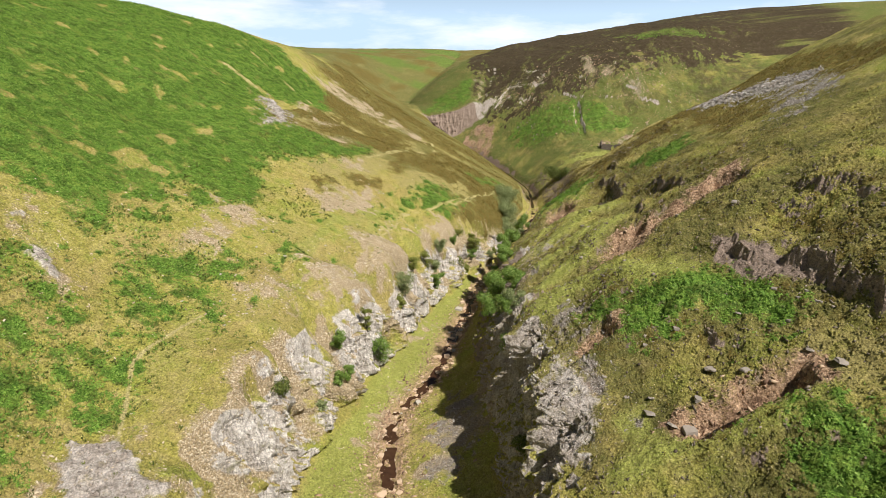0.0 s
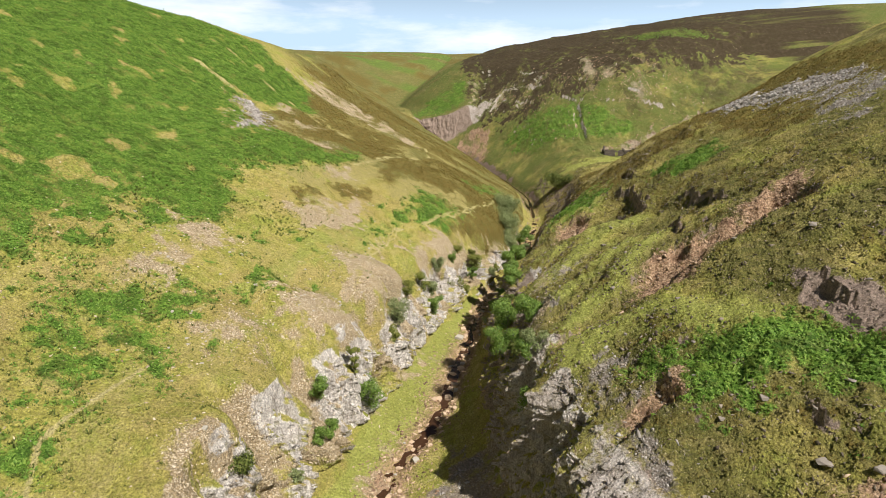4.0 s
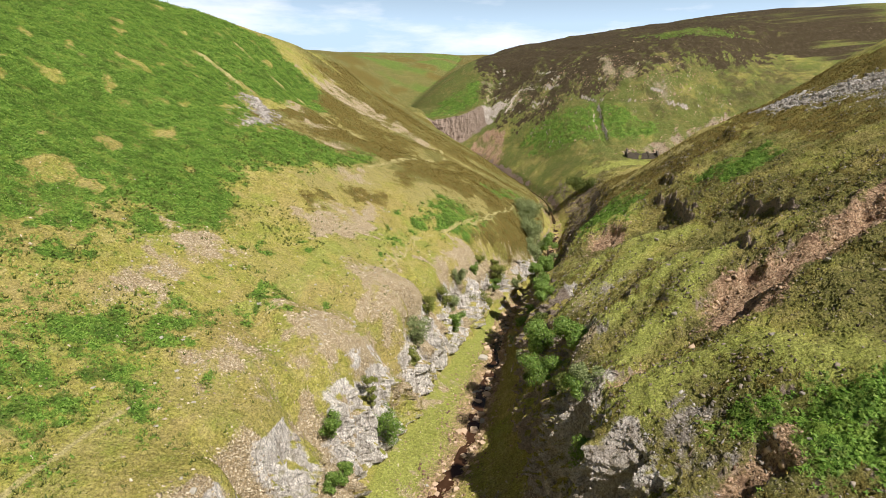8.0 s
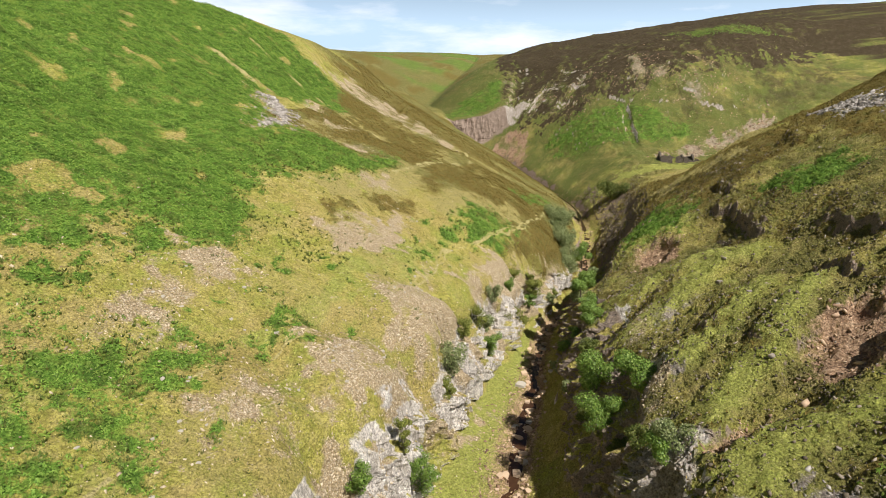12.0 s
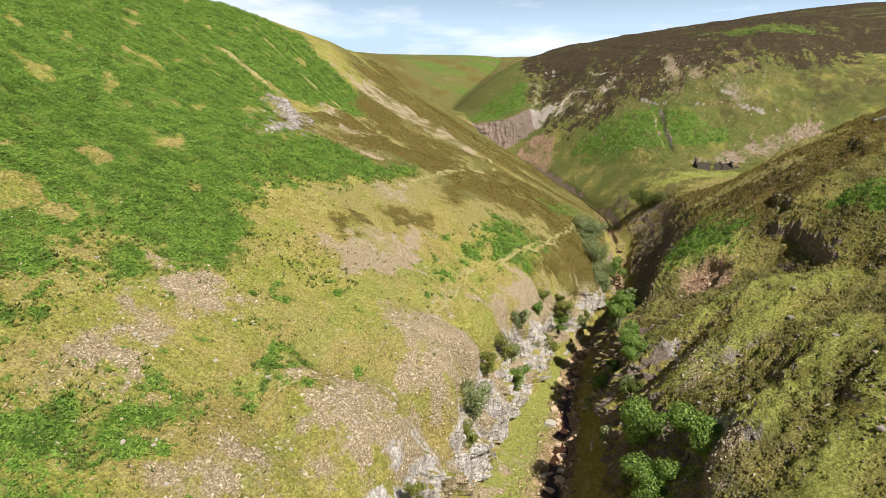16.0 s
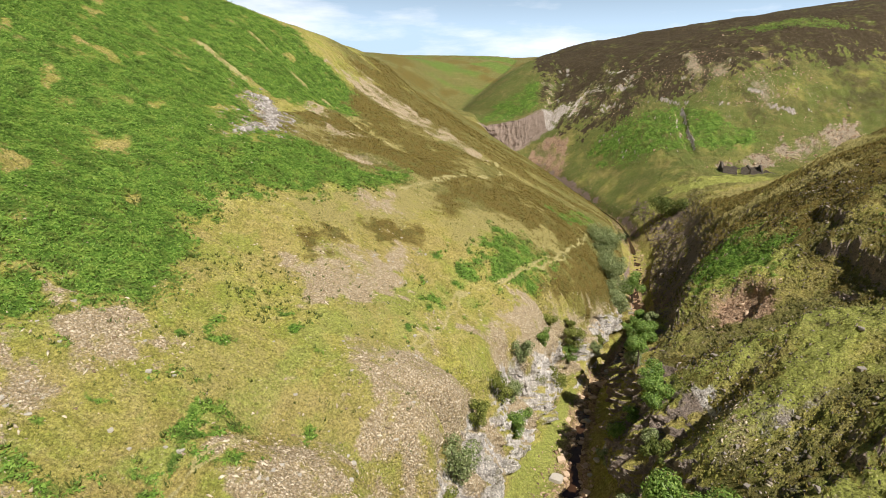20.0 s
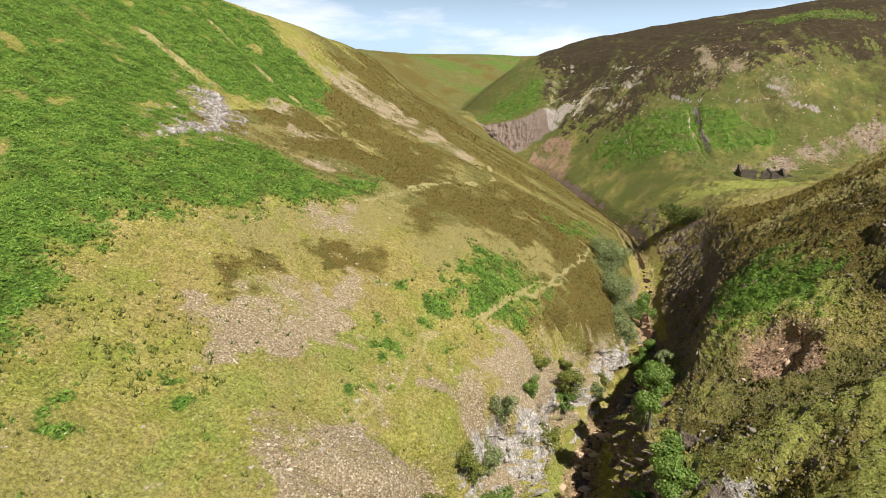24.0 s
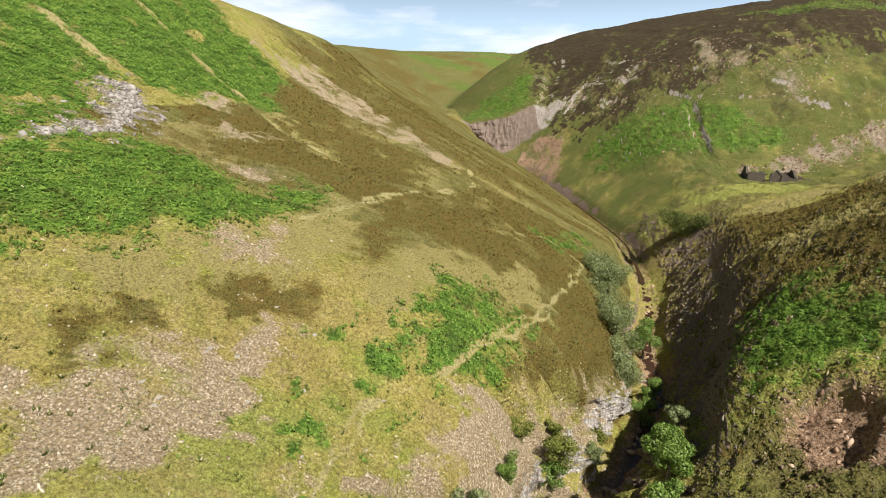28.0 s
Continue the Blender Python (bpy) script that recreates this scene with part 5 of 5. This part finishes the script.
def thing(name, at, label, category, group="", turn=0.0):
    ob = new(name)
    ob.empty_display_size = 0.3
    ob.matrix_world = pose(*at, 0, 0, turn)
    return tagged(ob, label, category, group)


def tube(bm, points, radii, sides=7):
    """A tapered limb along points."""
    rings = []
    for i, (p, r) in enumerate(zip(points, radii)):
        way = (points[min(i + 1, len(points) - 1)] - points[max(i - 1, 0)]).normalized()
        u = way.orthogonal().normalized()
        v = way.cross(u)
        rings.append([bm.verts.new(p + (u * math.cos(a) + v * math.sin(a)) * r) for a in (2 * math.pi * k / sides for k in range(sides))])
    for lo, hi in zip(rings, rings[1:]):
        for k in range(sides):
            bm.faces.new((lo[k], lo[(k + 1) % sides], hi[(k + 1) % sides], hi[k]))
    bm.faces.new(rings[-1])
    bm.faces.new(rings[0][::-1])


def leaf_mesh(name, lobes, count, size, r, mat):
    """A crown of many small folded leaf sprays, filling lobes (centre, radius) unevenly."""
    weight = np.array([l[1] ** 2 for l in lobes])
    pick = r.choice(len(lobes), count, p=weight / weight.sum())
    c = np.array([tuple(l[0]) for l in lobes])[pick]
    rad = np.array([l[1] for l in lobes])[pick]
    d = r.normal(size=(count, 3))
    d /= np.linalg.norm(d, axis=1)[:, None]
    p = c + d * (rad * (0.55 + 0.5 * r.random(count) ** 0.6))[:, None] * (1, 1, 0.85)
    a = r.normal(size=(count, 3))
    a -= d * (a * d).sum(1)[:, None] * 0.6
    a /= np.linalg.norm(a, axis=1)[:, None]
    b = np.cross(a, d + 0.4 * r.normal(size=(count, 3)))
    b /= np.maximum(np.linalg.norm(b, axis=1), 1e-6)[:, None]
    s = (size * r.uniform(0.6, 1.4, count))[:, None]
    quad = np.stack((p - a * s, p + b * s * 0.55, p + a * s, p - b * s * 0.55), 1).reshape(-1, 3)
    me = bpy.data.meshes.new(name)
    fill(me, quad, np.arange(count * 4).reshape(-1, 4))
    me.materials.append(mat)
    return me


def tree(at, tall, wide, mat, seed, label, category="tree", name="tree", group="trees in the gorge", bare=0.3, leaves=None):
    """A small tree or a bush: bent stems with limbs, and a lobed crown."""
    r = np.random.default_rng(seed)
    base = thing(name, at, label, category, group)
    bm = bmesh.new()
    lobes = []
    stems = 1 if bare > 0.25 else 3
    for k in range(stems):
        a = r.uniform(0, 6.28)
        lean = Vector((math.cos(a), math.sin(a), 0)) * wide * (0.06 if stems == 1 else 0.22)
        top = Vector((0, 0, tall * 0.72)) + lean * 1.5
        pts = [Vector((0, 0, -0.5)) + lean * 0.1, lean * 0.4 + Vector((0, 0, tall * 0.22)), lean + Vector((0, 0, tall * 0.45)), top]
        w = 0.035 * tall / stems ** 0.5
        tube(bm, pts, [w * 1.3, w, w * 0.7, w * 0.25])
        lobes.append((top + Vector((0, 0, tall * 0.08)), wide * 0.25))
        for j in range(7 if stems == 1 else 4):
            t = r.uniform(bare, 0.85)
            foot = pts[1].lerp(pts[3], max(0.0, (t - 0.22) / 0.5)) if t > 0.22 else pts[0].lerp(pts[1], (t + 0.1) / 0.32)
            b = r.uniform(0, 6.28)
            reach = wide * r.uniform(0.22, 0.42) * (1.15 - 0.5 * t)
            end = foot + Vector((math.cos(b) * reach, math.sin(b) * reach, tall * r.uniform(0.06, 0.2)))
            bend = foot.lerp(end, 0.5) + Vector((0, 0, -0.03 * tall))
            tube(bm, [foot, bend, end], [w * 0.5, w * 0.35, w * 0.12], 5)
            lobes.append((end, wide * r.uniform(0.16, 0.27)))
    if stems > 1:
        lobes += [(Vector((0, 0, tall * 0.3)), wide * 0.3), (Vector((wide * 0.12, -wide * 0.1, tall * 0.12)), wide * 0.24)]
    part("trunk", bm, BARK, base)
    crown = new("crown", leaf_mesh("crown", lobes, leaves or int(1100 + 650 * wide), 0.075 + 0.013 * wide, r, mat))
    crown.parent = base
    return base


def on_land(x, y, sink=0.1):
    return x, y, ground(x, y) - sink


TREES = [  # x, y, height, width, leaf
    (11.3, 107.8, 6.4, 6.2, LEAF), (13.8, 100.8, 5.4, 5.6, LEAF), (14.8, 128.7, 3.8, 4.1, LEAF), (13.2, 128.4, 3.0, 2.6, LEAF), (20.6, 152.0, 5.0, 5.2, LEAF), (16.2, 138.6, 5.4, 4.0, LEAF), (15.8, 139.8, 3.2, 3.4, GREY_LEAF),
    (9.7, 103.2, 4.2, 3.6, DARK_LEAF), (9.9, 115.9, 4.2, 4.0, GREY_LEAF), (29.2, 192.2, 7.0, 6.4, LEAF), (24.4, 161.9, 3.6, 2.8, GREY_LEAF), (26.6, 178.0, 4.4, 3.4, LEAF), (12.4, 117.0, 3.6, 3.2, DARK_LEAF), (13.4, 122.5, 3.2, 2.8, GREY_LEAF), (11.0, 94.0, 3.4, 3.0, DARK_LEAF), (23.0, 156.5, 3.0, 2.8, GREY_LEAF), (18.4, 145.4, 4.4, 4.0, LEAF), (14.4, 125.6, 3.8, 4.0, LEAF),
]
for i, (x, y, tall, wide, leaf) in enumerate(TREES):
    tree(on_land(x, y, 0.3), tall, wide, leaf, 100 + i, "small grey-green tree in the shaded gorge" if leaf is GREY_LEAF else "small leafy green tree rooted in the gorge side" if leaf is LEAF else "small dark green tree in the gorge shade")
BUSHES = [  # x, y, height, width, leaf
    (11.7, 129.7, 2.4, 2.8, LEAF), (10.5, 128.0, 2.0, 2.4, GREY_LEAF), 
    (8.8, 152.6, 3.8, 3.6, OLIVE_LEAF), (15.4, 163.2, 2.2, 2.8, OLIVE_LEAF), (9.8, 98.6, 4.4, 4.6, LEAF), (10.4, 82.5, 2.6, 2.6, LEAF),
    (23.0, 199.1, 5.4, 7.6, GREY_LEAF), (23.6, 208.5, 4.2, 6.0, GREY_LEAF), (21.8, 187.4, 4.6, 7.0, GREY_LEAF), (20.8, 174.6, 4.6, 5.2, GREY_LEAF), (22.4, 180.5, 4.0, 5.0, GREY_LEAF), (24.2, 172.6, 4.0, 2.8, LEAF), (8.1, 151.2, 2.4, 2.7, LEAF), (6.2, 148.4, 2.2, 2.4, OLIVE_LEAF),
    (50.4, 237.0, 5.0, 9.0, DARK_LEAF), (9.7, 77.5, 4.2, 3.6, LEAF), (10.1, 61.0, 2.6, 2.5, DARK_LEAF), (11.6, 82.3, 2.8, 3.0, GREY_LEAF), (10.2, 87.0, 3.0, 2.6, DARK_LEAF),
]
CLIFF_BUSHES = [  # x, y, z of the foothold, height, width, leaf
    (-18.8, 89.1, 6.1, 2.6, 2.8, LEAF), (-12.2, 98.4, -1.1, 4.2, 4.2, LEAF), (-14.2, 95.3, 6.4, 5.0, 1.8, OLIVE_LEAF), (-9.1, 115.1, 7.2, 4.4, 4.6, GREY_LEAF), (-7.3, 119.2, 11.2, 2.8, 2.6, OLIVE_LEAF), (-9.8, 111.1, 4.9, 2.4, 2.8, OLIVE_LEAF),
    (-4.2, 128.7, 9.0, 4.0, 3.2, OLIVE_LEAF), (-1.1, 138.2, 10.4, 3.0, 2.6, GREY_LEAF), (3.9, 149.6, 11.5, 2.0, 2.2, OLIVE_LEAF), (-23.4, 69.9, 8.1, 1.8, 3.2, DARK_LEAF), (-16.8, 86.1, 1.4, 2.2, 2.4, LEAF), (-18.0, 84.7, 1.2, 2.0, 2.2, LEAF),
    (-19.6, 77.1, 0.7, 1.6, 1.8, GREY_LEAF), (2.7, 143.6, 10.8, 2.2, 2.0, LEAF), (8.4, 153.2, 9.1, 2.4, 1.6, OLIVE_LEAF), (14.6, 159.2, 2.6, 2.2, 2.0, GREY_LEAF), (3.7, 140.8, 2.5, 5.2, 3.8, OLIVE_LEAF), (-2.8, 135.5, 5.5, 3.4, 3.6, GREY_LEAF), (-2.0, 130.3, 3.0, 4.0, 3.4, LEAF),
]
for i, (x, y, foot, tall, wide, leaf) in enumerate([(x, y, ground(x, y) - 0.25, *more) for x, y, *more in BUSHES] + CLIFF_BUSHES):
    tree((x, y, foot), tall, wide, leaf, 300 + i, "pale grey-green willow bush beside the gorge" if leaf is GREY_LEAF else "dark green bush clinging to limestone rock" if leaf is DARK_LEAF else "olive green bush rooted in the cliff face" if leaf is OLIVE_LEAF else "bright green bush at the cliff foot", "bush", "bush", "bushes along the gorge", 0.12)


# ---- boulders and slabs ----
def rough_stone(seed, flat, mat, name):
    r = np.random.default_rng(seed)
    bm = bmesh.new()
    bmesh.ops.create_icosphere(bm, subdivisions=2, radius=1.0)
    cuts = [((Vector(way) + Vector(r.normal(0, 0.16, 3))).normalized(), r.uniform(0.45, 0.62)) for way in ((1, 0, 0), (-1, 0, 0), (0, 1, 0), (0, -1, 0), (0, 0, 1), (0, 0, -1))]
    cuts += [(Vector(r.normal(size=3)).normalized(), r.uniform(0.55, 0.75)) for _ in range(5)]
    for v in bm.verts:
        for way, far in cuts:
            over = v.co.dot(way) - far
            if over > 0:
                v.co -= way * over
        v.co *= 1.35 + 0.03 * float(r.normal())
        v.co = Vector((v.co.x * 1.15, v.co.y * 0.85, v.co.z * flat))
    me = bpy.data.meshes.new(name)
    bm.to_mesh(me)
    bm.free()
    me.materials.append(mat)
    return me


STONE_MESHES = {mat.name: [rough_stone(40 + k, f, mat, "boulder") for k, f in enumerate((0.55, 0.7, 0.42))] for mat in (STONE, PALE_STONE, GREY_STONE, RED_STONE)}
SLABS = [rough_stone(60 + k, 0.22, GREY_STONE, "slab") for k in range(2)]


def boulder(x, y, size, mat, k, label, group, turn=0.0, slab=False, sink=0.25):
    me = SLABS[k % 2] if slab else STONE_MESHES[mat.name][k % 3]
    ob = new("stone_slab" if slab else "boulder", me)
    size *= 0.8 if slab else 1.0
    tip = 0.0 if not slab else 8.0 + 7.0 * (k % 4)
    ob.matrix_world = pose(x, y, ground(x, y) + size * (0.12 if slab else 0.2) - sink * 0.2, 0, tip, turn) @ Matrix.Diagonal((size, size, size, 1))
    return tagged(ob, label, "stone" if slab else "boulder", group)


for k, (x, y, size, slab, turn) in enumerate([(29.1, 53.4, 1.15, 1, 20), (22.0, 51.4, 0.95, 1, 80), (22.7, 53.2, 0.7, 1, 60), (23.4, 48.8, 0.8, 1, 30), (24.8, 48.2, 0.8, 0, 10), (37.6, 46.4, 1.1, 1, 0), (20.5, 54.3, 0.4, 0, 0), (27.6, 59.8, 0.4, 0, 0),
                                           (41.8, 76.9, 0.6, 0, 40), (30.0, 114.5, 0.5, 0, 10), (22.0, 127.5, 0.4, 0, 70), (26.0, 74.5, 0.35, 0, 0), (33.5, 58.0, 0.6, 1, 100), (36.4, 49.5, 0.7, 1, 50), (31.0, 50.6, 0.5, 0, 15), (26.3, 50.1, 0.55, 0, 65), (19.0, 58.0, 0.35, 0, 65), (17.0, 72.0, 0.4, 0, 5), (28.5, 104.0, 0.45, 0, 5), (33.0, 120.0, 0.4, 0, 55), (24.0, 90.0, 0.5, 0, 25), (37.0, 84.0, 0.45, 0, 5)]):
    boulder(x, y, size, GREY_STONE, k, "flat grey gritstone slab lying in the turf" if slab else "grey lichened boulder lying in rough grass", "stones on the rough bank", turn, bool(slab))
for k, (x, y, size) in enumerate([(-29.7, 98.4, 0.55), (-18.1, 106.2, 0.5), (-18.7, 106.6, 0.4), (-17.6, 105.5, 0.35), (-30.8, 98.3, 0.3), (-31.7, 93, 0.3), (-24.4, 109.2, 0.4), (-25.8, 67.7, 0.6), (-27.2, 68.6, 0.35), (-33.5, 104.5, 0.4), (-35.2, 103.7, 0.45), (-28.2, 113.8, 0.3), (-15, 126, 0.35), (-22, 118, 0.3), (-39.5, 91.3, 0.4), (-36, 89, 0.3), (-31.5, 83, 0.3), (-13.5, 133, 0.3), (-9, 142.5, 0.35), (-33, 97.2, 0.3)]):
    boulder(x, y, size * 0.6, PALE_STONE, k, "pale limestone boulder lying on the grassy bench", "boulders on the grassy bench", 37.0 * k)
more = np.random.default_rng(33)
for k in range(70):                                   # bigger blocks among the scree and on the lower slope
    x, y = ((-41 + more.normal(0, 3.5), 100 + more.normal(0, 4.5)), (-21 + more.normal(0, 3.5), 137 + more.normal(0, 5)), (-21 + more.normal(0, 3), 98 + more.normal(0, 4)), (-13 + more.normal(0, 3), 116 + more.normal(0, 4)), (-32 + more.normal(0, 4), 88 + more.normal(0, 7)))[k % 5]
    boulder(float(x), float(y), float(np.clip(more.lognormal(-1.35, 0.3), 0.1, 0.26)), PALE_STONE, k, "pale buff block lying among scree and grass", "blocks among the scree", float(more.uniform(0, 360)), False, 0.4)
for k in range(40):                                   # blocks shed below the outcrops
    x, y = ((40 + more.normal(0, 2.5), 58 + more.normal(0, 6)), (22 + more.normal(0, 4), 60 + more.normal(0, 8)), (20 + more.normal(0, 3), 108 + more.normal(0, 6)), (40 + more.normal(0, 2), 136 + more.normal(0, 6)))[k % 4]
    boulder(float(x), float(y), float(np.clip(more.lognormal(-1.2, 0.35), 0.14, 0.36)), GREY_STONE, k, "grey block fallen from the outcrop into turf", "blocks below the outcrops", float(more.uniform(0, 360)), False, 0.4)
stones = np.random.default_rng(21)
for k in range(240):
    y = float(stones.uniform(64, 160)) if k < 205 else float(stones.uniform(160, 330))
    x = float(np.interp(y, ys, knots[9][:, 0]) + stones.normal(0, 1.4 if k < 205 else 0.8))
    boulder(x, y, float(np.clip(stones.lognormal(-1.1, 0.45), 0.18, 0.95)) * (1.0 if k < 205 else 0.6), RED_STONE if stones.random() < 0.9 or k >= 205 else PALE_STONE, k, "rust-stained boulder in the stream bed", "boulders in the stream", float(stones.uniform(0, 360)))


# ---- ruined stone building ----
def wall_piece(length, thick, outline, seed):
    """A rubble wall along x with an uneven broken top; outline: heights along the length. Stones stand proud of the face."""
    r = np.random.default_rng(seed)
    bm = bmesh.new()
    n = max(6, int(length / 0.55))
    xs = np.linspace(0, length, n + 1)
    tops = np.interp(xs / length, np.linspace(0, 1, len(outline)), outline)
    rows = 7
    for side in (0, 1):
        grid = []
        for j in range(rows + 1):
            line = []
            for x, h in zip(xs, tops):
                y = (thick / 2 + float(r.normal(0, 0.035))) * (1 if side else -1)
                line.append(bm.verts.new((float(x) + float(r.normal(0, 0.05)), y, -0.8 + (float(h) + float(r.normal(0, 0.10) if j == rows else r.normal(0, 0.03)) + 0.8) * j / rows)))
            grid.append(line)
        for a, b in zip(grid, grid[1:]):
            for k in range(n):
                q = (a[k], a[k + 1], b[k + 1], b[k])
                bm.faces.new(q if not side else q[::-1])
        if side == 0:
            first = grid
    for k in range(n):
        bm.faces.new((first[-1][k], first[-1][k + 1], grid[-1][k + 1], grid[-1][k]))
    for j in range(rows):
        bm.faces.new((first[j][0], first[j + 1][0], grid[j + 1][0], grid[j][0]))
        bm.faces.new((first[j][-1], grid[j][-1], grid[j + 1][-1], first[j + 1][-1]))
    return bm


def wall_material():
    m, n, l, shader = material("ruin_stone")
    stones = noise_node(n, l, 3.2, kind="ShaderNodeTexVoronoi", stretch=(1.0, 1.0, 1.8))
    c = mix_node(n, l, ramp_node(n, l, stones, [(0.1, (1, 1, 1)), (0.5, (0, 0, 0))]), (0.07, 0.055, 0.045), (0.27, 0.215, 0.17))
    c = mix_node(n, l, ramp_node(n, l, noise_node(n, l, 0.9, 4), [(0.4, (0, 0, 0)), (0.65, (0.5, 0.5, 0.5))]), c, (0.14, 0.12, 0.09))
    l.new(c, shader.inputs["Base Color"])
    shader.inputs["Roughness"].default_value = 0.95
    return m


RUIN_STONE = wall_material()
RX, RY = 76.5, 266.5
ruin = thing("ruined_building", (RX, RY, ground(RX + 6, RY)), "roofless ruined brown stone building with broken gable", "ruin", turn=-10.0)
for name, x, y, turn, length, outline, seed in (
    ("gable_wall", 0, 0, 90, 6.4, (1.8, 2.6, 3.6, 4.4, 3.4, 2.4, 1.6), 1), ("front_wall", 0, 0, 0, 4.6, (2.4, 2.9, 2.6, 2.9, 2.2), 2), ("front_wall", 5.9, 0, 0, 2.2, (2.3, 2.8, 2.1), 3), ("front_wall", 8.9, 0, 0, 3.8, (1.9, 2.3, 1.6, 1.0, 0.7), 4),
    ("cross_wall", 8.6, 0, 90, 6.2, (2.4, 2.7, 3.2, 2.4, 2.0), 5), ("rear_wall", 0, 6.2, 0, 13.0, (2.0, 2.2, 1.6, 1.9, 1.3, 1.8, 2.0, 2.3), 6), ("end_wall", 13.0, 0, 90, 6.4, (0.8, 1.6, 2.8, 3.2, 2.2), 7), ("outer_wall", 13.4, 0.4, -8, 3.6, (1.8, 1.2, 0.9, 0.5), 8)):
    ob = part(name, wall_piece(length, 0.6, outline, seed), RUIN_STONE, ruin)
    ob.matrix_local = pose(x, y, 0, 0, 0, turn)
